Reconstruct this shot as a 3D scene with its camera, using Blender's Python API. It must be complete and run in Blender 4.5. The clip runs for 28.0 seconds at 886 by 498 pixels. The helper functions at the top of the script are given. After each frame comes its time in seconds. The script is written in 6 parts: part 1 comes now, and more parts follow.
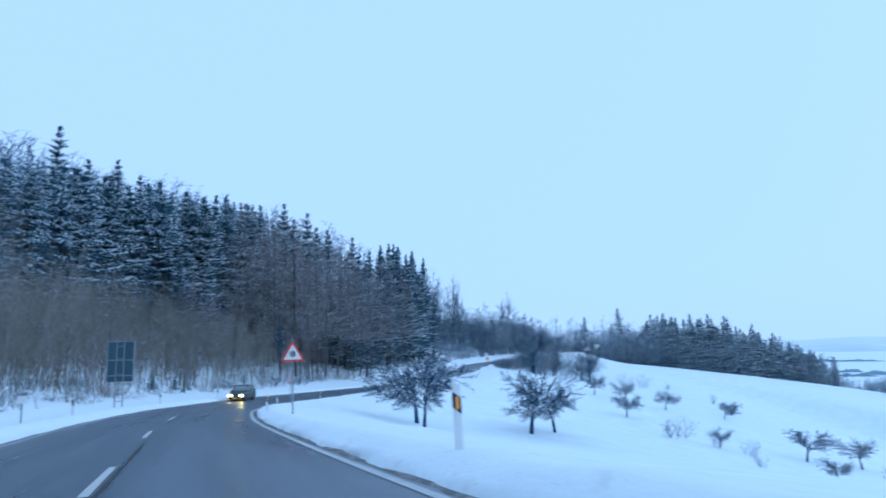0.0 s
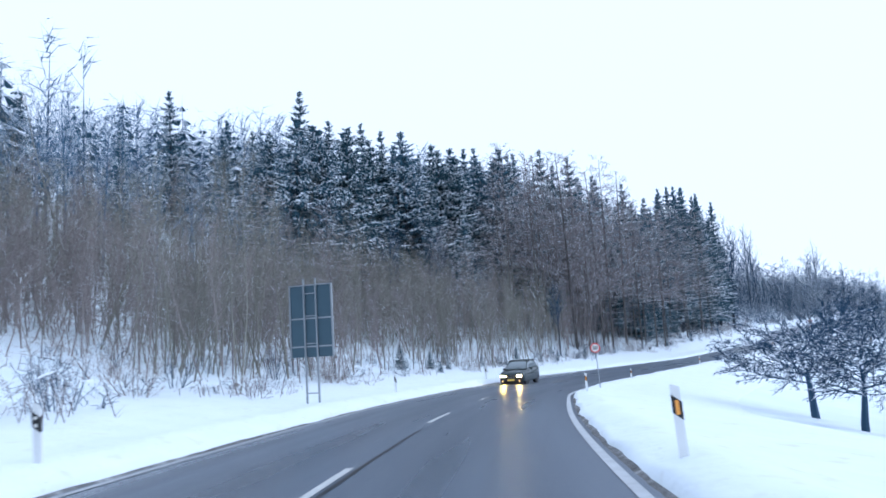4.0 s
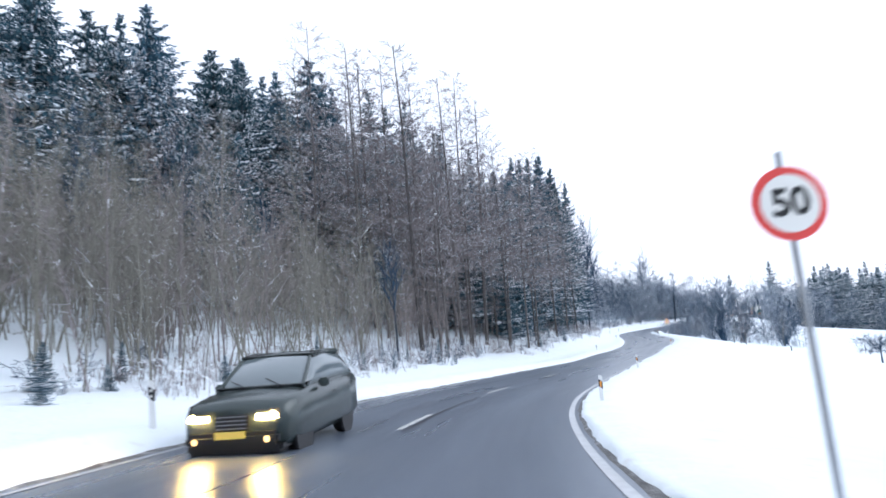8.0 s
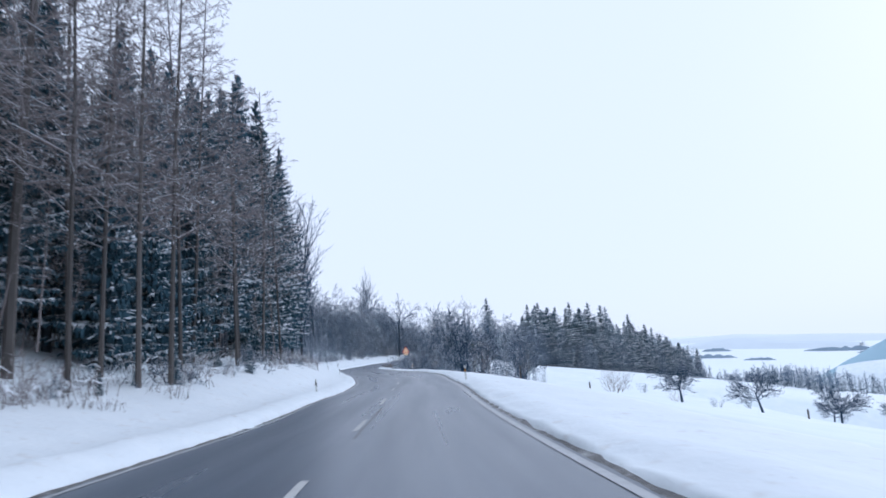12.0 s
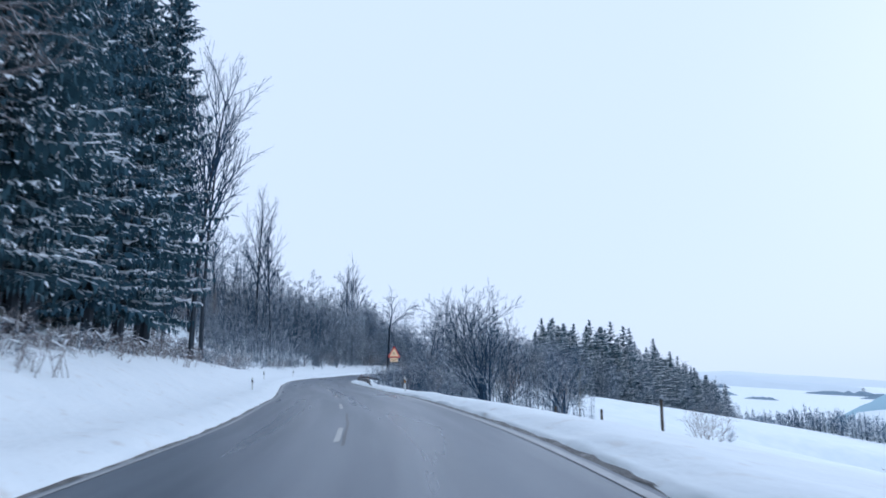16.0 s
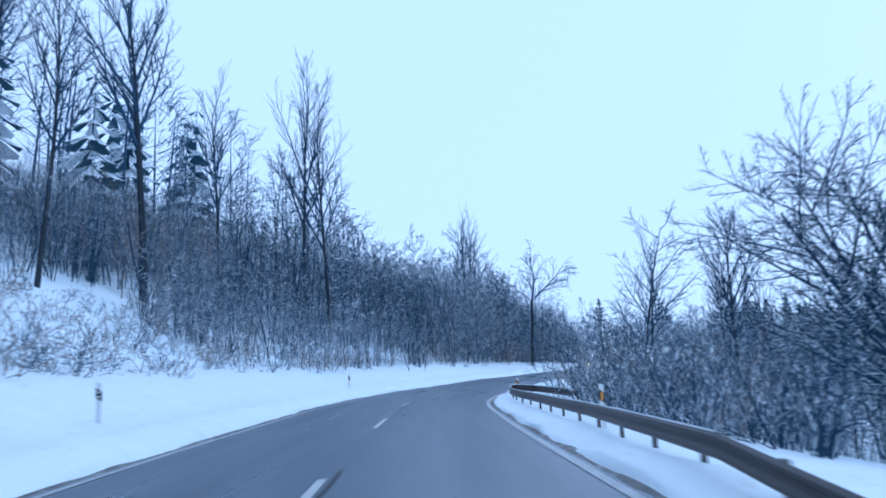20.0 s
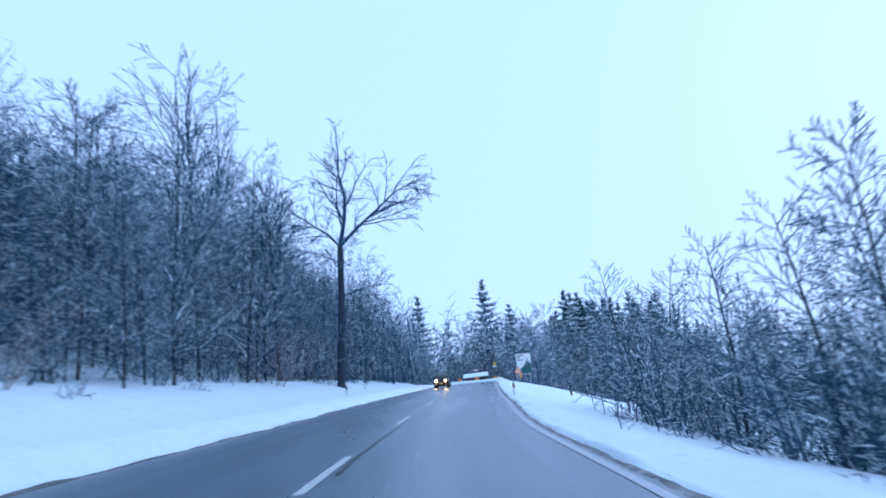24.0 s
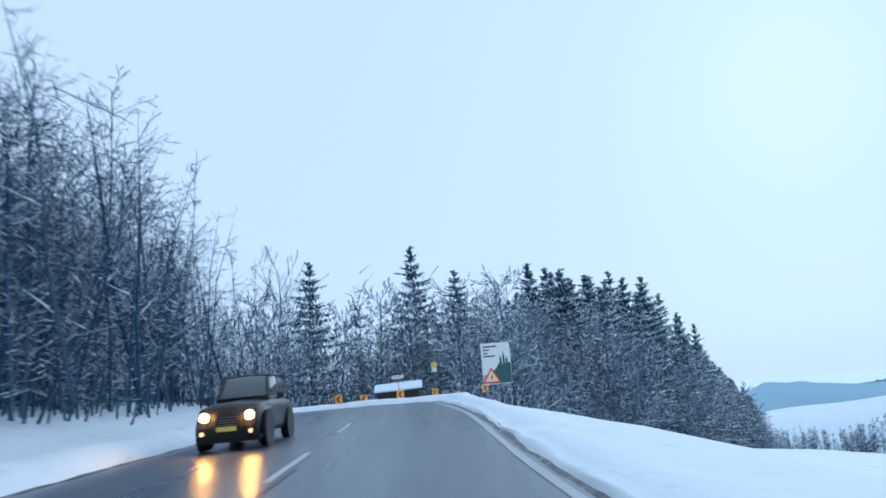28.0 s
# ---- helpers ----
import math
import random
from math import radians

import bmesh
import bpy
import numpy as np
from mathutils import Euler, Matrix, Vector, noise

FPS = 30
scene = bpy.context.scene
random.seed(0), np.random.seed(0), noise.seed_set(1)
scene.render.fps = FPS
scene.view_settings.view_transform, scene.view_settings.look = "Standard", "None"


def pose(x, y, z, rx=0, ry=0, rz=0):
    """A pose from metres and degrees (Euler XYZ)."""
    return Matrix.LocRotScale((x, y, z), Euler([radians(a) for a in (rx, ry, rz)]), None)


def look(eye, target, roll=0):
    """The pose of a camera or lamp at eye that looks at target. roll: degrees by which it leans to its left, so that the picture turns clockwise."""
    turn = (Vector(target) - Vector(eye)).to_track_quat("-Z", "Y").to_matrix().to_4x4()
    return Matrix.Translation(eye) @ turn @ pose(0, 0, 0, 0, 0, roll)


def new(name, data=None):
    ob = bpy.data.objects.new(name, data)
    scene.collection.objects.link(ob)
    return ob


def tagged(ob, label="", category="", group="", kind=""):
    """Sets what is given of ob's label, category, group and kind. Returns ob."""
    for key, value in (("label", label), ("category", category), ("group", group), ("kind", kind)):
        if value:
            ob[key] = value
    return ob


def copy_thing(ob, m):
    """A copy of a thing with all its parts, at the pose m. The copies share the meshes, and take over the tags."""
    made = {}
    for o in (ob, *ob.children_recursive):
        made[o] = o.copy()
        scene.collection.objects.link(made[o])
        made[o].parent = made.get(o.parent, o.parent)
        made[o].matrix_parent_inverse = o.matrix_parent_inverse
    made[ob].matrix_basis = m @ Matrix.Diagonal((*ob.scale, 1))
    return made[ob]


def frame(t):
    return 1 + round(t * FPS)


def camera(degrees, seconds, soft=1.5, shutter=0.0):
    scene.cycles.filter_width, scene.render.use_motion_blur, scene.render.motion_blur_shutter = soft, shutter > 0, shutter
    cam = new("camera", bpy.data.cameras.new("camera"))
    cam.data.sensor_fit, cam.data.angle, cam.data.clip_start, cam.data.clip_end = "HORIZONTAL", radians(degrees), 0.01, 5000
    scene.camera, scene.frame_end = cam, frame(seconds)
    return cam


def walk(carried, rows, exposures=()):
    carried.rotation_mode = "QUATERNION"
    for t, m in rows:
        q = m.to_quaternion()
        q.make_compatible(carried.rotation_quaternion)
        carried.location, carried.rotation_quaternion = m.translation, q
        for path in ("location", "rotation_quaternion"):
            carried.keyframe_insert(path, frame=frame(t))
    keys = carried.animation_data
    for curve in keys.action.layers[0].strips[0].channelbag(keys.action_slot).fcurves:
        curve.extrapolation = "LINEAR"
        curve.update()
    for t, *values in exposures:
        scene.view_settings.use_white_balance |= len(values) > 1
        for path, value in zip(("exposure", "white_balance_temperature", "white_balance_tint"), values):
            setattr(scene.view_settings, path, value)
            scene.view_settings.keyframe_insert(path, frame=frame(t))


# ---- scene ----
cam = camera(68.0, 28.0, soft=1.7, shutter=0.35)
# seconds, x, y, z, yaw to the left, pitch, lean to the left
ROWS = [
    (0.0, -0.896, -0.822, -1.539, -5.92, 8.37, -1.23),
    (0.5, -1.197, 2.346, -1.699, 0.81, 8.03, -1.66),
    (1.0, -1.681, 5.657, -1.874, 5.23, 7.78, -2.07),
    (1.5, -2.386, 9.101, -2.054, 8.76, 7.79, -2.41),
    (2.0, -3.256, 12.606, -2.245, 11.73, 7.74, -2.61),
    (2.5, -4.192, 16.046, -2.446, 13.90, 7.47, -2.70),
    (3.0, -5.121, 19.353, -2.626, 15.32, 7.32, -2.94),
    (3.5, -6.035, 22.630, -2.807, 16.00, 7.27, -3.31),
    (4.0, -6.969, 26.063, -3.006, 15.96, 7.26, -3.72),
    (4.5, -7.950, 29.834, -3.233, 15.20, 7.24, -4.06),
    (5.0, -8.936, 34.049, -3.496, 13.65, 7.18, -4.23),
    (5.5, -9.874, 38.626, -3.790, 10.92, 7.11, -4.30),
    (6.0, -10.677, 43.406, -4.101, 7.98, 7.09, -4.39),
    (6.5, -11.294, 48.277, -4.419, 5.69, 7.15, -4.42),
    (7.0, -11.770, 53.199, -4.739, 3.92, 7.25, -4.38),
    (7.5, -12.133, 58.192, -5.059, 2.31, 7.32, -4.33),
    (8.0, -12.374, 63.352, -5.375, 0.70, 7.45, -4.40),
    (8.5, -12.440, 68.828, -5.701, -1.51, 7.61, -4.65),
    (9.0, -12.243, 74.647, -6.015, -4.37, 7.80, -4.94),
    (9.5, -11.679, 80.675, -6.299, -7.88, 8.08, -5.21),
    (10.0, -10.700, 86.716, -6.545, -11.92, 8.46, -5.36),
    (10.5, -9.314, 92.624, -6.764, -16.31, 8.68, -5.31),
    (11.0, -7.583, 98.348, -6.943, -20.40, 8.82, -5.05),
    (11.5, -5.633, 103.899, -7.081, -22.99, 8.95, -4.65),
    (12.0, -3.579, 109.356, -7.182, -24.09, 9.14, -4.17),
    (12.5, -1.516, 114.792, -7.265, -24.29, 9.21, -3.55),
    (13.0, 0.534, 120.243, -7.330, -24.24, 9.32, -2.88),
    (13.5, 2.576, 125.725, -7.387, -24.23, 9.46, -2.19),
    (14.0, 4.635, 131.258, -7.442, -24.33, 9.64, -1.55),
    (14.5, 6.749, 136.888, -7.500, -24.48, 9.86, -1.00),
    (15.0, 8.941, 142.708, -7.556, -24.60, 10.07, -0.61),
    (15.5, 11.268, 148.857, -7.618, -24.62, 10.31, -0.38),
    (16.0, 13.721, 155.391, -7.681, -24.22, 10.57, -0.20),
    (16.5, 16.220, 162.261, -7.723, -23.31, 10.84, -0.02),
    (17.0, 18.664, 169.367, -7.749, -22.07, 11.03, 0.02),
    (17.5, 20.963, 176.630, -7.761, -20.51, 11.09, -0.18),
    (18.0, 23.036, 184.018, -7.767, -18.85, 11.00, -0.52),
    (18.5, 24.917, 191.567, -7.762, -17.06, 10.89, -0.92),
    (19.0, 26.677, 199.310, -7.740, -15.46, 10.85, -1.25),
    (19.5, 28.412, 207.223, -7.702, -14.61, 10.88, -1.61),
    (20.0, 30.215, 215.224, -7.662, -14.38, 10.81, -2.10),
    (20.5, 32.163, 223.193, -7.633, -14.18, 10.64, -2.57),
    (21.0, 34.299, 231.011, -7.620, -14.17, 10.54, -2.76),
    (21.5, 36.622, 238.615, -7.617, -14.88, 10.61, -2.72),
    (22.0, 39.128, 245.978, -7.615, -16.81, 10.90, -2.68),
    (22.5, 41.823, 253.094, -7.603, -20.16, 11.38, -2.85),
    (23.0, 44.740, 259.958, -7.566, -24.61, 11.89, -3.34),
    (23.5, 47.953, 266.543, -7.507, -28.95, 12.04, -4.06),
    (24.0, 51.474, 272.830, -7.434, -33.05, 11.92, -4.92),
    (24.5, 55.213, 278.869, -7.347, -35.90, 11.81, -5.64),
    (25.0, 59.116, 284.785, -7.247, -37.31, 11.79, -5.98),
    (25.5, 63.182, 290.702, -7.142, -38.23, 11.81, -6.05),
    (26.0, 67.342, 296.647, -7.025, -38.88, 11.87, -6.05),
    (26.5, 71.523, 302.537, -6.902, -39.37, 12.03, -6.00),
    (27.0, 75.690, 308.308, -6.781, -39.59, 12.07, -5.82),
    (27.5, 79.857, 313.935, -6.661, -39.65, 12.09, -5.47),
    (28.0, 84.032, 319.418, -6.536, -39.71, 12.26, -4.95),
]


def pose_from(x, y, z, yaw, pitch, roll):
    a, p = radians(yaw), radians(pitch)
    ahead = Vector((-math.sin(a) * math.cos(p), math.cos(a) * math.cos(p), math.sin(p)))
    eye = Vector((x, y, z))
    return look(eye, eye + ahead, roll)


EXPOSURES = [
    (0.0, -0.14, 4200, 3), (1.0, 0.1, 4550, 8), (2.0, 0.28, 4720, 12), (2.5, 0.34, 4850, 12), (4.5, 0.5, 5080, 11),
    (6.0, 0.62, 5250, 11), (8.0, 0.75, 5650, 13), (9.0, 0.68, 5450, 11), (10.0, 0.4, 5450, 12), (11.0, 0.22, 5550, 14), (12.5, 0.12, 5300, 14),
    (14.5, 0.06, 5200, 13), (15.0, 0.06, 5200, 12), (17.0, 0.03, 4820, 8), (17.5, 0.03, 4500, 6), (19.0, 0.06, 4330, 7), (20.5, 0.12, 4350, 9),
    (23.0, 0.14, 4480, 13), (24.0, 0.1, 4250, 10), (25.0, -0.02, 4000, 8), (26.0, 0.0, 4300, 6), (27.0, -0.04, 4550, 6), (28.0, -0.05, 4780, 4),
]
walk(cam, [(t, pose_from(*p)) for t, *p in ROWS], EXPOSURES)

# ---- sky and light: a closed, bright overcast ----
world = bpy.data.worlds.new("overcast")
scene.world = world
world.use_nodes = True
wn, wl = world.node_tree.nodes, world.node_tree.links
sky = wn.new("ShaderNodeTexSky")
sky.sky_type, sky.sun_disc = "NISHITA", False
sky.sun_elevation, sky.sun_rotation, sky.air_density, sky.dust_density = radians(24), radians(70), 1.2, 3.0
dim = wn.new("ShaderNodeMix")
dim.data_type, dim.blend_type = "RGBA", "MIX"
dim.inputs[0].default_value = 0.97
dim.inputs[7].default_value = (8.0, 8.25, 8.5, 1)
wl.new(sky.outputs[0], dim.inputs[6])
wl.new(dim.outputs[2], wn["Background"].inputs[0])
wn["Background"].inputs[1].default_value = 0.1
sun = new("sun", bpy.data.lights.new("sun", "SUN"))
sun.data.energy, sun.data.angle, sun.data.color = 0.5, radians(40), (1.0, 0.96, 0.9)
sun.matrix_world = look((0, 0, 60), (-30, -11, 44))


# ---- materials ----
class Mat:
    """A small builder for node materials in object or world space."""

    def __init__(self, name, rough=0.8, metal=0.0, spec=0.4):
        self.m = bpy.data.materials.new(name)
        self.m.use_nodes = True
        self.n, self.l = self.m.node_tree.nodes, self.m.node_tree.links
        self.b = self.n["Principled BSDF"]
        self.b.inputs["Roughness"].default_value = rough
        self.b.inputs["Metallic"].default_value = metal
        self.b.inputs["Specular IOR Level"].default_value = spec
        self.geo = None

    def position(self):
        if self.geo is None:
            self.geo = self.n.new("ShaderNodeNewGeometry")
        return self.geo.outputs["Position"]

    def noise(self, scale, detail=4, stretch=None, local=False):
        where = self.position() if not local else self.n.new("ShaderNodeTexCoord").outputs["UV"]
        if stretch:
            mp = self.n.new("ShaderNodeMapping")
            mp.inputs["Scale"].default_value = stretch
            self.l.new(where, mp.inputs["Vector"])
            where = mp.outputs[0]
        t = self.n.new("ShaderNodeTexNoise")
        t.inputs["Scale"].default_value, t.inputs["Detail"].default_value = scale, detail
        self.l.new(where, t.inputs["Vector"])
        return t.outputs["Fac"]

    def ramp(self, fac, stops):
        r = self.n.new("ShaderNodeValToRGB")
        e = r.color_ramp.elements
        while len(e) < len(stops):
            e.new(0.5)
        for el, (at, c) in zip(e, stops):
            el.position = at
            el.color = (*c, 1) if isinstance(c, tuple) else (c, c, c, 1)
        self.l.new(fac, r.inputs[0])
        return r.outputs[0]

    def mix(self, fac, a, b, mode="MIX"):
        m = self.n.new("ShaderNodeMix")
        m.data_type, m.blend_type = "RGBA", mode
        for value, sock in ((fac, m.inputs[0]), (a, m.inputs[6]), (b, m.inputs[7])):
            if isinstance(value, tuple):
                sock.default_value = (*value, 1)
            elif isinstance(value, (int, float)):
                sock.default_value = value
            else:
                self.l.new(value, sock)
        return m.outputs[2]

    def math(self, op, a, b=0.0):
        m = self.n.new("ShaderNodeMath")
        m.operation = op
        for value, sock in ((a, m.inputs[0]), (b, m.inputs[1])):
            if isinstance(value, (int, float)):
                sock.default_value = value
            else:
                self.l.new(value, sock)
        return m.outputs[0]

    def up(self):
        self.position()
        x = self.n.new("ShaderNodeSeparateXYZ")
        self.l.new(self.geo.outputs["Normal"], x.inputs[0])
        return x.outputs[2]

    def random(self):
        return self.n.new("ShaderNodeObjectInfo").outputs["Random"]

    def bump(self, fac, strength, distance):
        b = self.n.new("ShaderNodeBump")
        b.inputs["Strength"].default_value, b.inputs["Distance"].default_value = strength, distance
        self.l.new(fac, b.inputs["Height"])
        self.l.new(b.outputs[0], self.b.inputs["Normal"])

    def colour(self, c):
        if isinstance(c, tuple):
            self.b.inputs["Base Color"].default_value = (*c, 1)
        else:
            self.l.new(c, self.b.inputs["Base Color"])
        return self

    def rough(self, r):
        self.l.new(r, self.b.inputs["Roughness"])


def plain(name, c, rough=0.6, metal=0.0, spec=0.4, wear=0.12, scale=9.0):
    k = Mat(name, rough, metal, spec)
    dark = tuple(v * (1 - wear) for v in c)
    k.colour(k.mix(k.noise(scale, 3), dark, c))
    return k.m


def glowing(name, c, strength):
    k = Mat(name)
    k.colour(c)
    k.b.inputs["Emission Color"].default_value = (*c, 1)
    k.b.inputs["Emission Strength"].default_value = strength
    return k.m


def make_snow():
    k = Mat("snow", 0.65, 0, 0.3)
    wide, fine = k.noise(0.25, 4), k.noise(7, 5)
    k.colour(k.mix(k.ramp(wide, [(0.3, 0.0), (0.7, 1.0)]), (0.765, 0.835, 0.875), (0.85, 0.90, 0.925)))
    k.bump(k.math("ADD", k.math("MULTIPLY", wide, 2.0), k.math("MULTIPLY", fine, 0.25)), 0.3, 0.08)
    return k.m


def make_verge():
    """Ploughed snow with grit thrown on it."""
    k = Mat("ploughed_snow", 0.7, 0, 0.3)
    grit = k.ramp(k.noise(2.2, 8), [(0.6, 0.0), (0.8, 0.8)])
    clod = k.ramp(k.noise(9, 4), [(0.68, 0.0), (0.76, 0.6)])
    white = k.mix(k.noise(0.8, 4), (0.745, 0.80, 0.835), (0.85, 0.89, 0.905))
    k.colour(k.mix(clod, k.mix(grit, white, (0.62, 0.60, 0.57)), (0.45, 0.42, 0.38)))
    k.bump(k.noise(4.5, 6), 0.4, 0.06)
    return k.m


def make_slush():
    k = Mat("gritty_slush", 0.45, 0, 0.5)
    c = k.ramp(k.noise(3.0, 7), [(0.35, (0.05, 0.047, 0.045)), (0.55, (0.12, 0.115, 0.11)), (0.72, (0.4, 0.4, 0.4))])
    k.colour(c)
    k.bump(k.noise(11, 5), 0.9, 0.06)
    return k.m


def make_asphalt():
    """Damp asphalt: worn wheel tracks along the road, grain, wet patches."""
    k = Mat("wet_asphalt", 0.42, 0, 0.5)
    track, wide, grain = k.noise(1.0, 4, (0.9, 0.035, 1), True), k.noise(0.3, 5, (1.0, 0.3, 1), True), k.noise(55, 3)
    c = k.mix(k.ramp(track, [(0.35, 0.0), (0.65, 1.0)]), (0.07, 0.088, 0.118), (0.113, 0.138, 0.178))
    c = k.mix(k.ramp(wide, [(0.4, 0.0), (0.7, 0.55)]), c, (0.086, 0.105, 0.138))
    c = k.mix(k.ramp(grain, [(0.4, 0.0), (0.75, 0.5)]), c, (0.16, 0.18, 0.21))
    k.colour(c)
    k.rough(k.math("ADD", k.math("MULTIPLY", k.noise(0.8, 4, (1.0, 0.05, 1), True), 0.34), 0.14))
    k.bump(grain, 0.3, 0.008)
    return k.m


def make_bark(name, dark, light, snow, snow_low):
    """Bark with snow lying on whatever faces up."""
    k = Mat(name, 0.85, 0, 0.2)
    bark = k.mix(k.noise(3.5, 6, (1, 1, 0.25)), dark, light)
    bark = k.mix(k.math("MULTIPLY", k.random(), 0.5), bark, tuple(v * 0.6 for v in dark))
    lies = k.math("ADD", k.up(), k.math("MULTIPLY", k.math("SUBTRACT", k.noise(1.3, 4), 0.5), 1.5))
    fac = k.ramp(lies, [(snow_low, 0.0), (min(0.98, snow_low + 0.12), snow)])
    k.colour(k.mix(fac, bark, (0.84, 0.87, 0.9)))
    return k.m


def make_needles():
    k = Mat("spruce_needles", 0.7, 0, 0.25)
    # green raised towards blue, with moist haze taken into the tone
    tone = k.mix(k.noise(0.9, 5), (0.034, 0.086, 0.124), (0.088, 0.172, 0.23))
    tone = k.mix(k.math("MULTIPLY", k.random(), 0.6), tone, (0.025, 0.06, 0.065))
    lies = k.math("ADD", k.up(), k.math("MULTIPLY", k.math("SUBTRACT", k.noise(1.1, 5), 0.5), 2.0))
    k.colour(k.mix(k.ramp(lies, [(0.48, 0.0), (0.9, 0.8)]), tone, (0.8, 0.84, 0.88)))
    return k.m


SNOW, VERGE, SLUSH, ASPHALT, NEEDLES = make_snow(), make_verge(), make_slush(), make_asphalt(), make_needles()
# the blue in this dark bark stands in for hazy blue shade
BARK_DARK = make_bark("dark_bark", (0.023, 0.05, 0.092), (0.068, 0.12, 0.185), 0.9, 0.72)
# bark of far trees, blued and paled in its colour for aerial haze
BARK_HAZE = make_bark("grey_bark", (0.058, 0.108, 0.172), (0.135, 0.21, 0.3), 0.95, 0.38)
BARK_BROWN = make_bark("brown_twig_bark", (0.205, 0.178, 0.168), (0.41, 0.36, 0.34), 0.8, 0.8)
BARK_OLIVE = make_bark("mossy_bark", (0.165, 0.158, 0.132), (0.34, 0.325, 0.28), 0.8, 0.82)
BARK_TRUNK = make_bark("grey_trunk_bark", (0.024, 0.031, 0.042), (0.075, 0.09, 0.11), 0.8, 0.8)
BARK_LARCH = make_bark("larch_twig_bark", (0.175, 0.153, 0.153), (0.37, 0.328, 0.322), 0.85, 0.7)
BARK_STEM = make_bark("larch_stem_bark", (0.07, 0.066, 0.064), (0.175, 0.158, 0.148), 0.85, 0.75)
# snowy twigs whose bark colour carries the blue of haze and shade
BARK_FROST = make_bark("rimed_bark", (0.044, 0.077, 0.124), (0.116, 0.172, 0.24), 0.95, 0.38)
TWIG_SNOW = plain("snow_on_branches", (0.85, 0.88, 0.91), 0.7, 0, 0.2, 0.06, 3)
PAINT = plain("road_paint", (0.62, 0.62, 0.6), 0.55, 0, 0.4, 0.35, 14)
EDGE_PAINT = plain("worn_edge_paint", (0.58, 0.59, 0.6), 0.6, 0, 0.3, 0.4, 5)
TAR = plain("tar_seam", (0.012, 0.012, 0.013), 0.3, 0, 0.5, 0.3, 8)
WHITE = plain("white_plastic", (0.8, 0.8, 0.78), 0.45, 0, 0.4, 0.1, 6)
BLACK = plain("black_plastic", (0.02, 0.02, 0.022), 0.5, 0, 0.4, 0.2, 6)
AMBER = plain("amber_reflector", (0.9, 0.38, 0.05), 0.25, 0, 0.6, 0.1, 30)
STEEL = plain("galvanised_steel", (0.42, 0.44, 0.46), 0.42, 0.8, 0.5, 0.25, 5)
RUST = plain("weathered_steel", (0.11, 0.1, 0.1), 0.5, 0.6, 0.4, 0.3, 4)
ALU = plain("grey_aluminium_sheet", (0.07, 0.115, 0.145), 0.5, 0.2, 0.4, 0.2, 2)
RED = plain("red_sign_film", (0.72, 0.05, 0.04), 0.35, 0, 0.5, 0.08, 4)
SIGN_WHITE = plain("white_sign_film", (0.82, 0.8, 0.74), 0.35, 0, 0.5, 0.06, 4)
# white film with the warm glow of headlights put into its colour
SIGN_HEADLIT = plain("warm_reflective_film", (0.95, 0.66, 0.38), 0.35, 0, 0.5, 0.06, 4)
SIGN_BLACK = plain("black_sign_film", (0.015, 0.015, 0.015), 0.4, 0, 0.4, 0.1, 4)
# chevron film, painted in the orange that headlights give it
SIGN_ORANGE = plain("fluorescent_orange_film", (0.98, 0.44, 0.07), 0.35, 0, 0.5, 0.06, 4)
SIGN_YELLOW = plain("yellow_sign_film", (0.85, 0.6, 0.05), 0.35, 0, 0.5, 0.06, 4)
GREEN = plain("dark_green_board_film", (0.05, 0.12, 0.11), 0.4, 0, 0.4, 0.15, 3)
TEAL = plain("blue_grey_board_film", (0.3, 0.4, 0.4), 0.4, 0, 0.4, 0.1, 3)
WOOD = plain("weathered_wood", (0.1, 0.085, 0.07), 0.85, 0, 0.2, 0.45, 12)


# ---- mesh helpers ----
def mesh_of(name, verts, faces, materials, slots=None, smooth=False):
    me = bpy.data.meshes.new(name)
    me.from_pydata([tuple(map(float, v)) for v in verts], [], faces)
    for m in materials:
        me.materials.append(m)
    if slots is not None:
        me.polygons.foreach_set("material_index", slots)
    if smooth:
        me.polygons.foreach_set("use_smooth", [True] * len(me.polygons))
    me.update()
    return me


def put(name, me, parent=None, label="", m=None):
    ob = new(name, me)
    if parent is not None:
        ob.parent = parent
    if m is not None:
        ob.matrix_basis = m
    if label:
        ob["label"] = label
    return ob


def part(name, bm, material, parent=None, label="", smooth=False):
    me = bpy.data.meshes.new(name)
    bm.to_mesh(me)
    bm.free()
    me.materials.append(material)
    if smooth:
        me.polygons.foreach_set("use_smooth", [True] * len(me.polygons))
    return put(name, me, parent, label)


def box(sx, sy, sz, at=(0, 0, 0), bevel=0.0, turn=None):
    bm = bmesh.new()
    bmesh.ops.create_cube(bm, size=1)
    bmesh.ops.scale(bm, vec=(sx, sy, sz), verts=bm.verts)
    if bevel:
        bmesh.ops.bevel(bm, geom=bm.edges[:], offset=bevel, segments=2, affect="EDGES")
    if turn is not None:
        bmesh.ops.transform(bm, matrix=turn, verts=bm.verts)
    bmesh.ops.translate(bm, vec=at, verts=bm.verts)
    return bm


def rod(r1, r2, length, at=(0, 0, 0), sides=10, turn=None):
    bm = bmesh.new()
    bmesh.ops.create_cone(bm, cap_ends=True, segments=sides, radius1=r1, radius2=r2, depth=length)
    if turn is not None:
        bmesh.ops.transform(bm, matrix=turn, verts=bm.verts)
    bmesh.ops.translate(bm, vec=at, verts=bm.verts)
    return bm


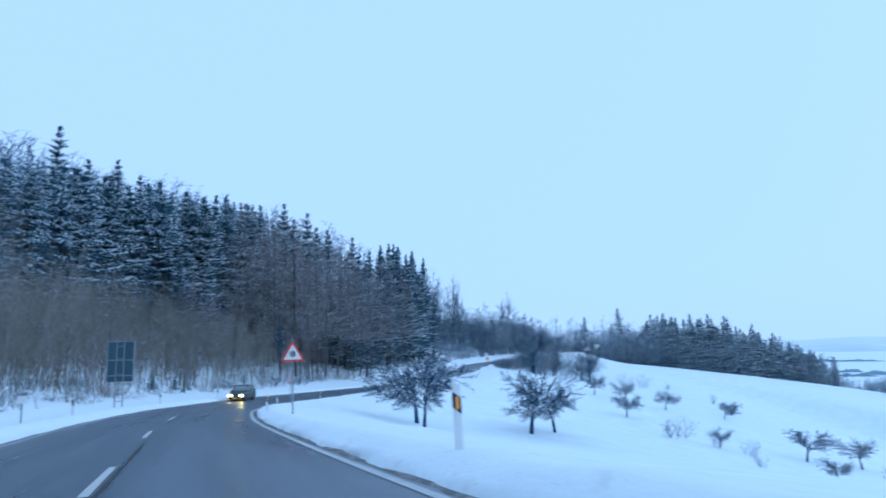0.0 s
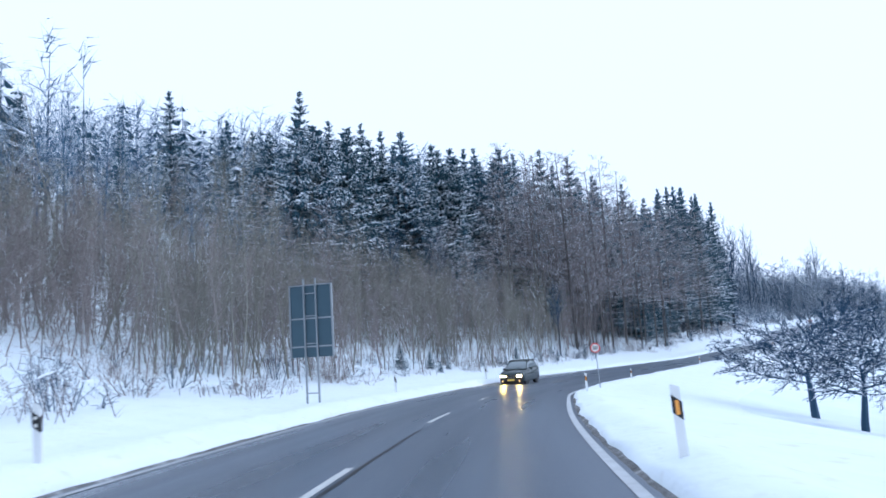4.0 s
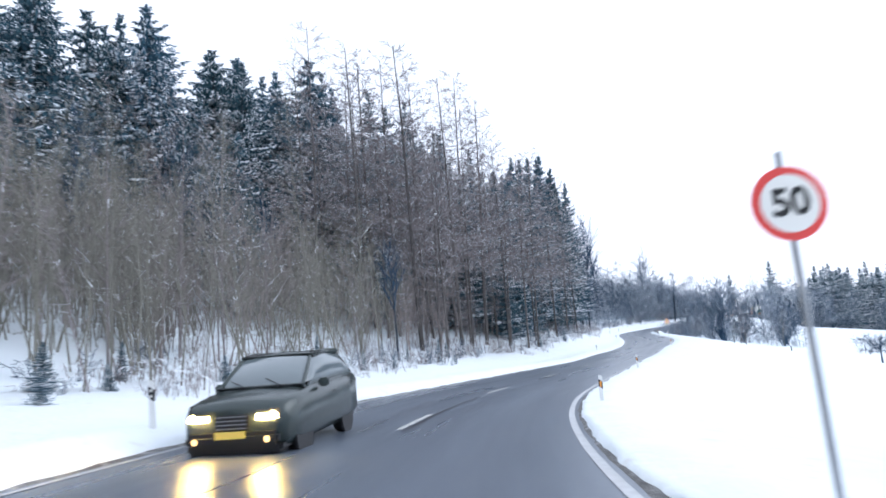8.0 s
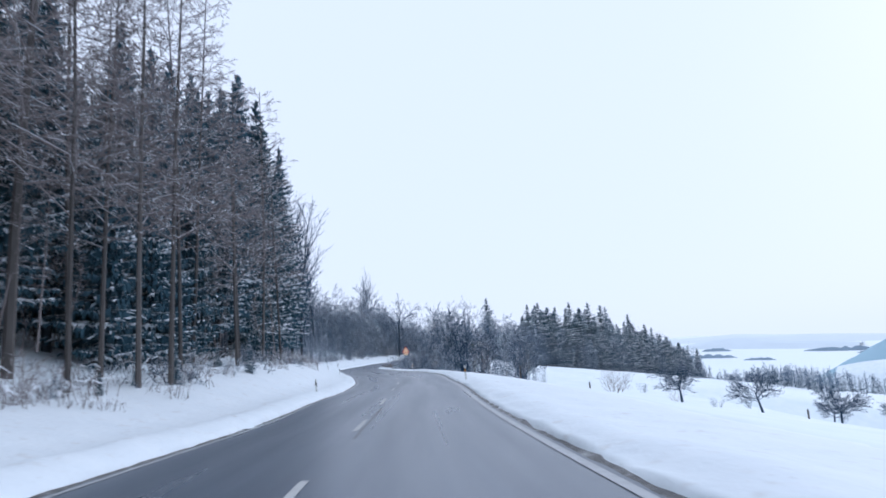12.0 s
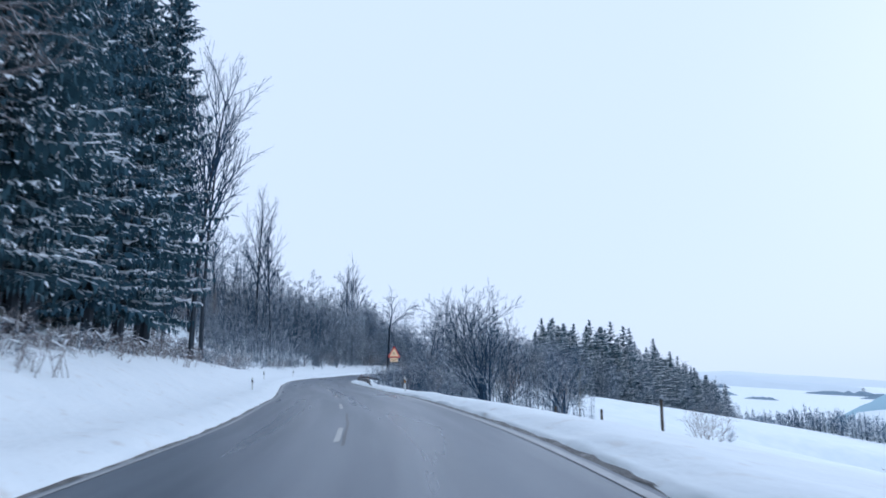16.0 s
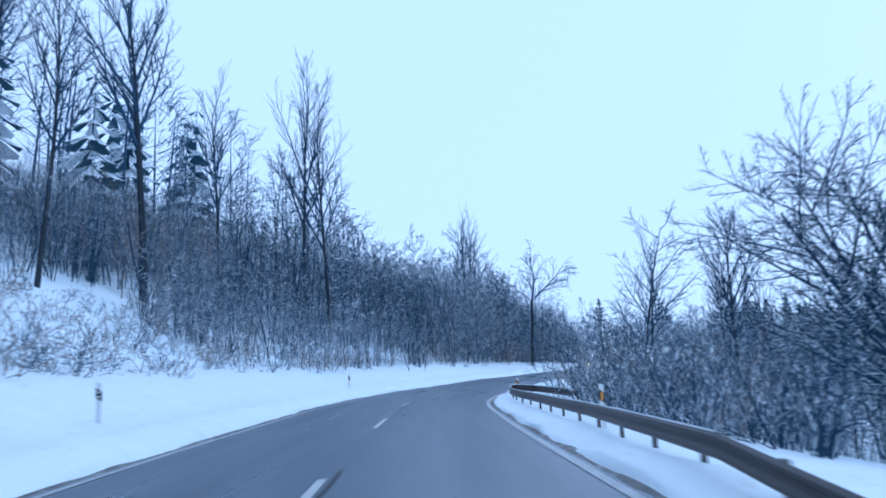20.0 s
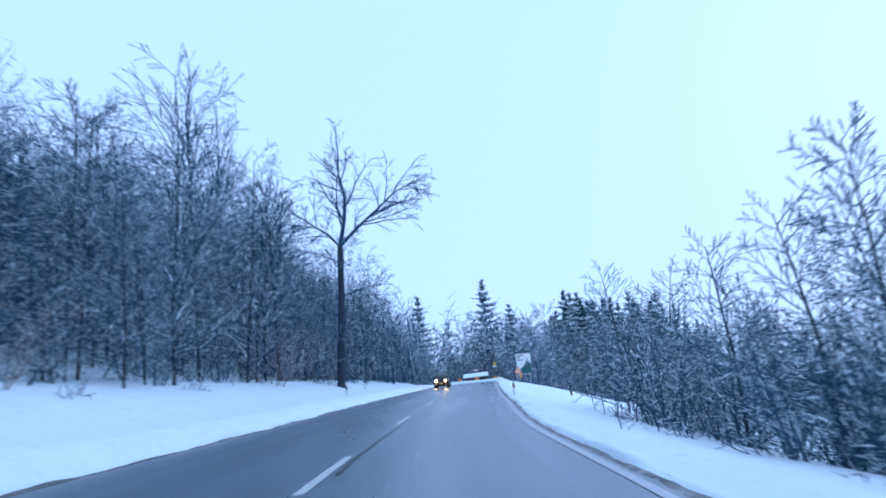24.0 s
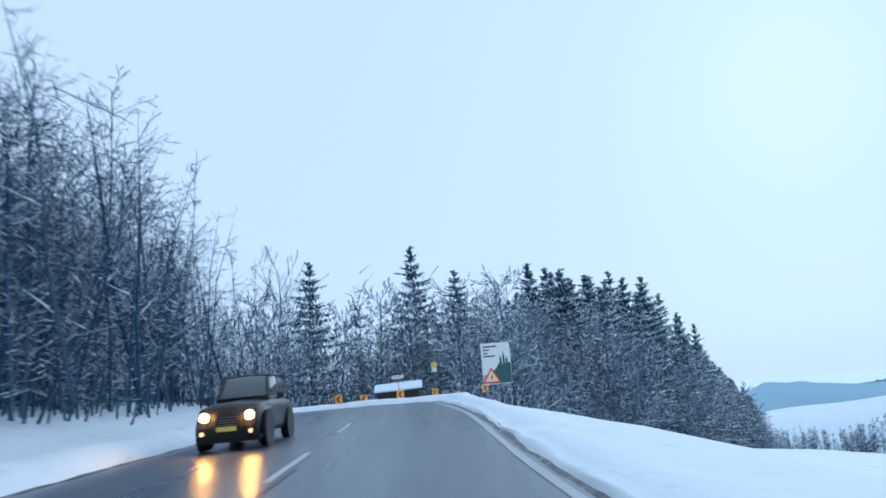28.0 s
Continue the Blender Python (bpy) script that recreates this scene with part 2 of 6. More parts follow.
def slab(outline, thick, at=(0, 0, 0)):
    """A plate in the xz plane from an outline of (x, z), with its front towards -y."""
    bm = bmesh.new()
    face = bm.faces.new([bm.verts.new((x, 0, z)) for x, z in outline])
    got = bmesh.ops.extrude_face_region(bm, geom=[face])
    bmesh.ops.translate(bm, vec=(0, thick, 0), verts=[v for v in got["geom"] if isinstance(v, bmesh.types.BMVert)])
    bmesh.ops.recalc_face_normals(bm, faces=bm.faces)
    bmesh.ops.translate(bm, vec=at, verts=bm.verts)
    return bm


class Soup:
    """Collects tubes and blades for one mesh."""

    def __init__(self):
        self.v, self.f, self.s = [], [], []

    def tube(self, points, radii, sides=4, slot=0):
        start = len(self.v)
        last = len(points) - 1
        for i, p in enumerate(points):
            ahead = (points[min(i + 1, last)] - points[max(i - 1, 0)]).normalized()
            a = ahead.orthogonal().normalized()
            b = ahead.cross(a)
            for k in range(sides):
                w = 2 * math.pi * k / sides
                self.v.append(p + (a * math.cos(w) + b * math.sin(w)) * radii[i])
        for i in range(last):
            for k in range(sides):
                q, r = start + i * sides, start + (i + 1) * sides
                self.f.append((q + k, q + (k + 1) % sides, r + (k + 1) % sides, r + k))
                self.s.append(slot)

    def spike(self, p, q, r, slot=0):
        """A thin three-sided twig from p to q."""
        start = len(self.v)
        ahead = (q - p).normalized()
        a = ahead.orthogonal().normalized()
        b = ahead.cross(a)
        for k in range(3):
            w = 2.0944 * k
            self.v.append(p + (a * math.cos(w) + b * math.sin(w)) * r)
        self.v.append(q)
        for k in range(3):
            self.f.append((start + k, start + (k + 1) % 3, start + 3))
            self.s.append(slot)

    def sliver(self, p, q, r, slot=0):
        """A hair-thin twig."""
        side = (q - p).cross(Vector((p.y - q.y + 0.3, 0.7, q.x - p.x + 0.2))).normalized() * r
        self.blade(p - side, p + side, q, slot=slot)

    def blade(self, *corners, slot=0):
        start = len(self.v)
        self.v.extend(corners)
        self.f.append(tuple(range(start, start + len(corners))))
        self.s.append(slot)

    def mesh(self, name, materials, smooth=False):
        return mesh_of(name, self.v, self.f, materials, self.s, smooth)


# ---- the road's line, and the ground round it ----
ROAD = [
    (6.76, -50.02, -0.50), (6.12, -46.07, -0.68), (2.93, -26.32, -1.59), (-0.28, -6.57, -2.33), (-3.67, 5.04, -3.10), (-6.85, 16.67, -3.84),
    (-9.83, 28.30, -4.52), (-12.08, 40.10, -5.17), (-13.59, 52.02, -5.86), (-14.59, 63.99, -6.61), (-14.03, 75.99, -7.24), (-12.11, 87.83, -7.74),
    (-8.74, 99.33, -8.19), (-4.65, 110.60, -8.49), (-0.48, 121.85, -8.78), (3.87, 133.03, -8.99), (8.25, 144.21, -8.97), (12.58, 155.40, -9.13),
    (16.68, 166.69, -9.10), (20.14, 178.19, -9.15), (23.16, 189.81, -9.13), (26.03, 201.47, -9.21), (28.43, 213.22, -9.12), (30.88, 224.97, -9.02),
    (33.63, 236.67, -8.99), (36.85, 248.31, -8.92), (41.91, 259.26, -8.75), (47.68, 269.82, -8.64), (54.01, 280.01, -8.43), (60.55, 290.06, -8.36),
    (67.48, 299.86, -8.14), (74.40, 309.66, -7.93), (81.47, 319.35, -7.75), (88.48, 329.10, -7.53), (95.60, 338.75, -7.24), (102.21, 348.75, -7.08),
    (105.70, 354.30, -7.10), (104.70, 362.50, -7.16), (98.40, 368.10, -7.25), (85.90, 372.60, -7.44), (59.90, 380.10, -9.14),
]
# cross-fall of the carriageway: station, rise to the left
BANK = [
    (-6, -0.012), (6, -0.004), (18, 0.002), (30, 0.005), (42, 0.007), (54, 0.022), (66, 0.033), (78, 0.044), (90, 0.052), (102, 0.041), (114, 0.019), (126, -0.004), (138, -0.023), (150, -0.038), (162, -0.042), (174, -0.048), 
    (186, -0.052), (198, -0.041), (210, -0.026), (222, -0.011), (234, 0.001), (246, 0.011), (258, 0.018), (270, 0.023), (282, 0.028), (294, 0.040), (306, 0.048), (318, 0.045), (330, 0.036), (342, 0.034), (354, 0.022), (366, -0.005), (378, -0.029),
]


def spline(points, step):
    pts = [Vector(p) for p in points]
    pts = [2 * pts[0] - pts[1]] + pts + [2 * pts[-1] - pts[-2]]
    fine = []
    for i in range(1, len(pts) - 2):
        a, b, c, d = pts[i - 1 : i + 3]
        n = max(2, int((c - b).length / 0.25))
        # centripetal spacing keeps the bends even
        t0, t1 = 0.0, (b - a).length ** 0.5
        t2 = t1 + (c - b).length ** 0.5
        t3 = t2 + (d - c).length ** 0.5
        for k in range(n):
            t = t1 + (t2 - t1) * k / n
            a1 = a * ((t1 - t) / (t1 - t0)) + b * ((t - t0) / (t1 - t0))
            a2 = b * ((t2 - t) / (t2 - t1)) + c * ((t - t1) / (t2 - t1))
            a3 = c * ((t3 - t) / (t3 - t2)) + d * ((t - t2) / (t3 - t2))
            b1 = a1 * ((t2 - t) / (t2 - t0)) + a2 * ((t - t0) / (t2 - t0))
            b2 = a2 * ((t3 - t) / (t3 - t1)) + a3 * ((t - t1) / (t3 - t1))
            fine.append(b1 * ((t2 - t) / (t2 - t1)) + b2 * ((t - t1) / (t2 - t1)))
    fine = np.array(fine)
    run = np.r_[0, np.cumsum(np.hypot(*np.diff(fine[:, :2], axis=0).T))]
    at = np.arange(0, run[-1], step)
    return np.array([np.interp(at, run, fine[:, k]) for k in range(3)]).T


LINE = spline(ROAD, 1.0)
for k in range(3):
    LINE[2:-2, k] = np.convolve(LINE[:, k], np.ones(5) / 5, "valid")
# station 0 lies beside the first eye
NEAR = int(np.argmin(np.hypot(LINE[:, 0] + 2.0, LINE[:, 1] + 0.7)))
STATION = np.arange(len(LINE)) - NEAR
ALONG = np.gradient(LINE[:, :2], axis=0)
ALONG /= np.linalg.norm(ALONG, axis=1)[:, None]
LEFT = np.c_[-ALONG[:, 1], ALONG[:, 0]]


def road_point(s, d):
    """World x, y and the road's height at a station, d metres left of its middle."""
    p = [np.interp(s, STATION, LINE[:, k]) for k in range(3)]
    n = [np.interp(s, STATION, LEFT[:, k]) for k in range(2)]
    return p[0] + d * n[0], p[1] + d * n[1], p[2]


def cross_fall(s):
    return np.interp(s, [a for a, _ in BANK], [b for _, b in BANK])


def heading(s):
    """Degrees about z that turn +y into the road's direction."""
    return math.degrees(math.atan2(-np.interp(s, STATION, ALONG[:, 0]), np.interp(s, STATION, ALONG[:, 1])))


def soft(x):
    return np.logaddexp(0, x)


def profile(s, d):
    """Height of the ground above the road's middle."""
    bank = np.interp(s, [-60, 100, 140, 165, 215, 250, 330, 420], [0.5, 0.55, 1.2, 2.3, 2.4, 1.3, 1.4, 1.2])
    hill = np.interp(s, [-60, 0, 60, 110, 220, 245, 300, 345, 420], [0.25, 0.3, 0.34, 0.36, 0.37, 0.5, 0.5, 0.36, 0.2])
    fall = np.interp(s, [-60, 40, 85, 120, 200, 232, 250, 285, 300, 335, 344, 400], [0.19, 0.2, 0.24, 0.22, 0.22, 0.21, 0.21, 0.32, 0.34, 0.3, 0.28, 0.28])
    far_fall = np.interp(s, [-60, 90, 140, 200, 247, 281, 345, 400], [0.16, 0.15, 0.2, 0.215, 0.17, 0.14, 0.14, 0.17])
    stop = np.interp(s, [-60, 200, 300, 345, 372, 390], [112, 112, 98, 62, 36, 30])
    u = np.clip((d - 4.0) / 6.5, 0, 1)
    left = bank * u * u * (3 - 2 * u) + 0.26 * np.exp(-(((d - 4.9) / 0.65) ** 2))
    left = left + hill * (2 * soft((np.minimum(d, 90) - 12.5) / 2)) + 0.27 * np.clip(d - 90, 0, 170)
    e = -d
    lip = np.interp(s, [20, 60, 362, 376, 400], [0.3, 0.16, 0.16, 0.5, 0.5])
    right = lip * np.exp(-(((e - 4.95) / 0.7) ** 2)) - fall * (soft((np.minimum(e, 22) - 6.5) / 1.2) * 1.2) - far_fall * np.clip(np.minimum(e, stop) - 22, 0, None)
    brow = np.interp(s, [300, 345, 372, 390], [0.42, 0.4, 0.3, 0.12])
    right = right - brow * (soft((e - stop) / 10) * 10 - soft((e - stop - 150) / 10) * 10) - 0.13 * np.clip(e - stop - 150, 0, 600)
    return np.where(d > 0, left, right) + cross_fall(s) * np.clip(d, -6.0, 6.0)


def axis(lo, hi, step, far, grow=1.22):
    mid = list(np.arange(lo, hi + 0.1, step))
    w, out = step, []
    a = lo
    while a > -far:
        w *= grow
        a -= w
        out.append(a)
    right, w, a = [], step, hi
    while a < far:
        w *= grow
        a += w
        right.append(a)
    return np.array(out[::-1] + mid + right)


GX, GY = axis(-120, 230, 2.5, 3600), axis(-60, 440, 2.5, 3600)


def ground_grid():
    gx, gy = np.meshgrid(GX, GY, indexing="ij")
    flat = np.c_[gx.ravel(), gy.ravel()]
    near = np.empty(len(flat), int)
    for a in range(0, len(flat), 4000):
        b = flat[a : a + 4000]
        near[a : a + 4000] = np.argmin(((b[:, None] - LINE[None, :, :2]) ** 2).sum(-1), axis=1)
    off = flat - LINE[near, :2]
    side = (off * LEFT[near]).sum(1)
    dist = np.hypot(*off.T)
    d = np.where(side >= 0, dist, -dist)
    z = LINE[near, 2] + profile(STATION[near], d)
    z, d = z.reshape(gx.shape), d.reshape(gx.shape)
    # even out the creases far from the road
    s = z.copy()
    for _ in range(14):
        p = np.pad(s, 1, mode="edge")
        s = (p[:-2, 1:-1] + p[2:, 1:-1] + p[1:-1, :-2] + p[1:-1, 2:] + 2 * s) / 6
    w = np.clip((np.abs(d) - 14) / 16, 0, 1)
    z = z * (1 - w) + s * w
    # the valley floor, and the land rising again beyond it
    r = np.hypot(gx - 60, gy - 180)
    away = np.degrees(np.arctan2(gx - 84, gy - 319))
    rise = np.interp(away, [46, 58], [0.019, 0.004])
    z = np.where(d < 0, np.maximum(z, -96 + rise * np.maximum(r - 500, 0)), z)
    return z, d


HEIGHT, OFFSET = ground_grid()


def ground_z(x, y):
    i = int(np.clip(np.searchsorted(GX, x) - 1, 0, len(GX) - 2))
    j = int(np.clip(np.searchsorted(GY, y) - 1, 0, len(GY) - 2))
    u, v = (x - GX[i]) / (GX[i + 1] - GX[i]), (y - GY[j]) / (GY[j + 1] - GY[j])
    h = HEIGHT[i : i + 2, j : j + 2]
    return float(h[0, 0] * (1 - u) * (1 - v) + h[1, 0] * u * (1 - v) + h[0, 1] * (1 - u) * v + h[1, 1] * u * v)


def beside(s, d):
    """A place on the ground, by the road's station and the distance left of its middle."""
    x, y, z = road_point(s, d)
    if abs(d) < 13:
        return Vector((x, y, z + float(profile(np.array(s), np.array(d)))))
    return Vector((x, y, ground_z(x, y)))


def build_ground():
    z = HEIGHT.copy()
    # the verges carry the surface near the road
    tuck = np.clip((12.5 - np.abs(OFFSET)) / 3.0, 0, 1)
    z = z - tuck * 0.8
    nx, ny = z.shape
    verts = np.c_[np.repeat(GX, ny), np.tile(GY, nx), z.ravel()]
    lump = np.array([0.16 * noise.noise(Vector((x * 0.16, y * 0.16, 3.0))) for x, y, _ in verts])
    verts[:, 2] += lump
    faces = [(i * ny + j, (i + 1) * ny + j, (i + 1) * ny + j + 1, i * ny + j + 1) for i in range(nx - 1) for j in range(ny - 1)]
    me = mesh_of("ground", verts, faces, [SNOW], smooth=True)
    tagged(put("ground", me), "snow-covered hillside fields falling away from the road", "ground", kind="structure")


def ribbon(name, offsets, heights, material, s0, s1, step=1.0, jitter=None, parent=None, smooth=True):
    """A strip along the road through the given offsets from its middle."""
    stations = np.arange(s0, s1 + 0.01, step)
    verts, faces = [], []
    n = len(offsets)
    for s in stations:
        x, y, z = road_point(s, 0)
        lx, ly = [np.interp(s, STATION, LEFT[:, k]) for k in range(2)]
        for k, (d, h) in enumerate(zip(offsets, heights)):
            dd, hh = d, h(s, d) if callable(h) else h + cross_fall(s) * d
            if jitter:
                a, b = jitter(s, d, k)
                dd, hh = dd + a, hh + b
            verts.append((x + dd * lx, y + dd * ly, z + hh))
    for i in range(len(stations) - 1):
        for k in range(n - 1):
            a, b = i * n + k, (i + 1) * n + k
            faces.append((a + 1, b + 1, b, a) if offsets[0] > offsets[-1] else (a, b, b + 1, a + 1))
    me = mesh_of(name, verts, faces, [material], smooth=smooth)
    # across and along, for streaks that follow the road
    uv = me.uv_layers.new(name="along")
    for loop in me.loops:
        i, k = divmod(loop.vertex_index, n)
        uv.data[loop.index].uv = (offsets[k], stations[i])
    return put(name, me, parent)


S0, S1 = float(STATION[0] + 2), float(STATION[-1] - 2)
HALF = 4.0


def build_road():
    road = ribbon("road", [HALF + 1.2, 1.8, 0, -1.8, -HALF - 0.5], [-0.092, -0.03, 0.0, -0.03, -0.08], ASPHALT, S0, S1, 1.0)
    tagged(road, "damp grey asphalt country road winding along a snowy slope", "road", kind="structure")
    ribbon("edge_line", [-3.7, -3.86], [-0.056, -0.059], EDGE_PAINT, S0, S1, 1.0, parent=road)
    ribbon("edge_line", [3.84, 3.72], [-0.059, -0.056], EDGE_PAINT, S0, 262, 1.0, parent=road)
    # a tar seam wanders beside the dashes
    wander = lambda s, d, k: (0.05 * noise.noise(Vector((s * 0.3, 1, 0))), 0.0)
    for a in np.arange(S0 + 8, S1 - 10, 24):
        ribbon("tar_seam", [-0.12, -0.19], [0.003, 0.003], TAR, a, a + 11 + 8 * abs(noise.noise(Vector((a, 0, 0)))), 1.0, wander, road)
    # the dashes stand closer together through the bends
    dashes = [-51, -39, -27, -15, -3, 9.2, 21.3, 33.5, 45, 56.3, 68.2, 80.2, 93.4, 106, 118.8, 130, 141, 152.2, 164.5, 176.8, 190, 203.7, 216,
              230.3, 242.6, 254, 265.2, 274, 282.5, 294.5, 306.7, 318.4, 330.2, 342, 353.6, 362]
    for a in dashes:
        if a > S0:
            ribbon("lane_dash", [0.065, -0.065], [0.006, 0.006], PAINT, a, a + 3.8, 0.95, None, road)
    return road


def verge_jitter(s, d, k):
    if k == 0:
        return 0.13 * noise.noise(Vector((s * 0.35, d, 7))) + 0.06 * noise.noise(Vector((s * 1.7, d, 2))), 0.0
    fade = min(1.0, 3.0 / max(1.0, abs(d) - 3.0))
    v = noise.noise(Vector((s * 0.5, d * 0.8, 0))) * 0.11 + noise.noise(Vector((s * 1.9, d * 1.9, 5))) * 0.05
    return 0.12 * noise.noise(Vector((s * 0.8, d, 4))), v * fade


def build_verges():
    lift = lambda s, d: float(profile(np.array(s), np.array(d))) + 0.02
    tops = [4.02, 4.1, 4.25, 4.45, 4.7, 5.1, 5.8, 6.8, 8.0, 9.5, 11.0, 13.0, 14.5]
    for sign, name in ((1, "verge_uphill"), (-1, "verge_downhill")):
        offs = [sign * d for d in tops]
        hs = [-0.1, 0.03] + [lift] * (len(tops) - 4) + [lambda s, d: lift(s, d) - 0.03, lambda s, d: lift(s, d) - 1.2]
        v = ribbon(name, offs, hs, VERGE, S0, S1, 0.6, verge_jitter)
        tagged(v, "lumpy ploughed snow along the road's edge", "snow bank", kind="structure")
        offs = [sign * d for d in (3.96, 4.04, 4.14)]
        g = ribbon("road_edge_slush", offs, [-0.07, -0.045, -0.03], SLUSH, S0, S1, 0.5,
                   lambda s, d, k: (0.09 * noise.noise(Vector((s * 1.1, k, sign * 9))), 0.02 * noise.noise(Vector((s * 2, k, 3)))))
        tagged(g, "dark gritty slush between asphalt and snow", "slush", kind="structure")


build_ground()
build_road()
build_verges()


# ---- trees ----
def vec_on(a, r=1.0, z=0.0):
    return Vector((math.cos(a) * r, math.sin(a) * r, z))


def spruce_meshes(seed, height, spread, whorls, arms, low, n=6, snow=0.5):
    """Trunk and crown of a spruce: drooping boughs with small hanging sprays, snow lying on them."""
    rnd = random.Random(seed)
    trunk = Soup()
    lean = Vector((rnd.uniform(-0.3, 0.3), rnd.uniform(-0.3, 0.3), 0))
    trunk.tube([Vector((0, 0, -0.8)), Vector((0, 0, height * 0.4)) + lean * 0.5, Vector((0, 0, height * 0.97)) + lean],
               [height * 0.0125, height * 0.009, 0.02], 7)
    for _ in range(34):
        z = rnd.uniform(0.05, max(0.14, low * 1.15)) * height
        a, out = rnd.uniform(0, 6.28), rnd.uniform(0.5, 2.2)
        trunk.spike(Vector((0, 0, z)), vec_on(a, out, z - out * rnd.uniform(0.0, 0.5)), 0.028)
    c = Soup()
    down = lambda k: Vector((0, 0, k))
    for w in range(whorls):
        u = (w + 0.5) / whorls
        z0 = height * (low + (1 - low) * u)
        reach = spread * (1 - u) ** 0.86 * min(1.0, 0.6 + u * 2.2) + 0.06
        laden = rnd.random() < snow
        for k in range(arms):
            if rnd.random() < 0.08:
                continue
            a = 6.283 * (k + rnd.uniform(-0.45, 0.45)) / arms + w * 0.9
            L = reach * rnd.uniform(0.55, 1.2)
            droop = rnd.uniform(0.2, 0.5) * (1.15 - 0.9 * u)
            out, side = vec_on(a), vec_on(a + 1.5708)
            zj = z0 + rnd.uniform(-0.28, 0.28) * height / whorls
            bow = lambda t: lean * u + out * (L * t) + Vector((0, 0, zj + L * (0.14 * t - droop * t ** 1.4 + 0.2 * t ** 3)))
            c.sliver(bow(0.0), bow(0.8), 0.03)
            end = bow(1.0)
            c.blade(end - side * 0.14, end + side * 0.14, end + out * (0.25 + 0.1 * L) - down(0.06))
            for i in range(1, n + 1):
                p, q = bow((i - 1) / n), bow(i / n)
                half = (0.1 + L * 0.27 * (1.15 - 0.85 * i / n)) * rnd.uniform(0.75, 1.2)
                for sg in (1, -1):
                    for j in (0.0, 0.5):
                        a0, ln = p.lerp(q, j + rnd.uniform(0, 0.3)), half * rnd.uniform(0.7, 1.2)
                        wide = 0.07 + 0.1 * ln
                        tip = a0 + side * (sg * ln * 0.8) + out * (ln * rnd.uniform(0.4, 0.9)) - down(ln * rnd.uniform(0.1, 0.5))
                        m = a0.lerp(tip, 0.5) + out * (wide * 0.8)
                        c.blade(a0 - out * (wide * 0.5), m, tip, slot=0)
                        c.blade(a0 - out * (wide * 0.5), tip, a0.lerp(tip, 0.5) - out * (wide * 0.8), slot=0)
                        h = a0.lerp(tip, rnd.uniform(0.3, 0.9))
                        c.blade(h - out * wide, h + out * wide, h - down(ln * rnd.uniform(0.35, 0.9)) + out * rnd.uniform(-0.15, 0.2))
                        if laden and rnd.random() < 0.2 + 0.6 * snow or rnd.random() < 0.1:
                            b0, b1 = a0.lerp(tip, rnd.uniform(0.1, 0.4)) + down(0.045), tip + down(0.04)
                            c.blade(b0 - out * wide * 1.3, b0 + out * wide * 1.3, b1, slot=1)
                            c.blade(b0 + out * wide * 0.9, b1, b1.lerp(b0, 0.4) + out * wide - down(rnd.uniform(0.1, 0.24)), slot=1)
                h = p.lerp(q, rnd.random())
                c.blade(h - side * 0.1, h + side * 0.1, h - down(rnd.uniform(0.3, 0.8)) + out * 0.1)
                if laden and rnd.random() < 0.6:
                    wide = rnd.uniform(0.08, 0.26) * min(1.0, 0.4 + L * 0.3)
                    m = p.lerp(q, 0.5) + down(0.07)
                    c.blade(p - side * wide, m, q + down(0.05), slot=1)
                    c.blade(p + side * wide, q + down(0.05), m, slot=1)
                    c.blade(p - side * wide, q + down(0.05), p.lerp(q, 0.6) - side * wide - down(rnd.uniform(0.08, 0.2)), slot=1)
                    c.blade(p + side * wide, p.lerp(q, 0.6) + side * wide - down(rnd.uniform(0.08, 0.2)), q + down(0.05), slot=1)
    tip = Vector((0, 0, height)) + lean
    for k in range(6):
        c.blade(tip - down(1.1), tip - down(0.6) + vec_on(k * 1.047, 0.24, -0.25), tip)
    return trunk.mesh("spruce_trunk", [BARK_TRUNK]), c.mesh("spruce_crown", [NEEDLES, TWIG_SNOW])


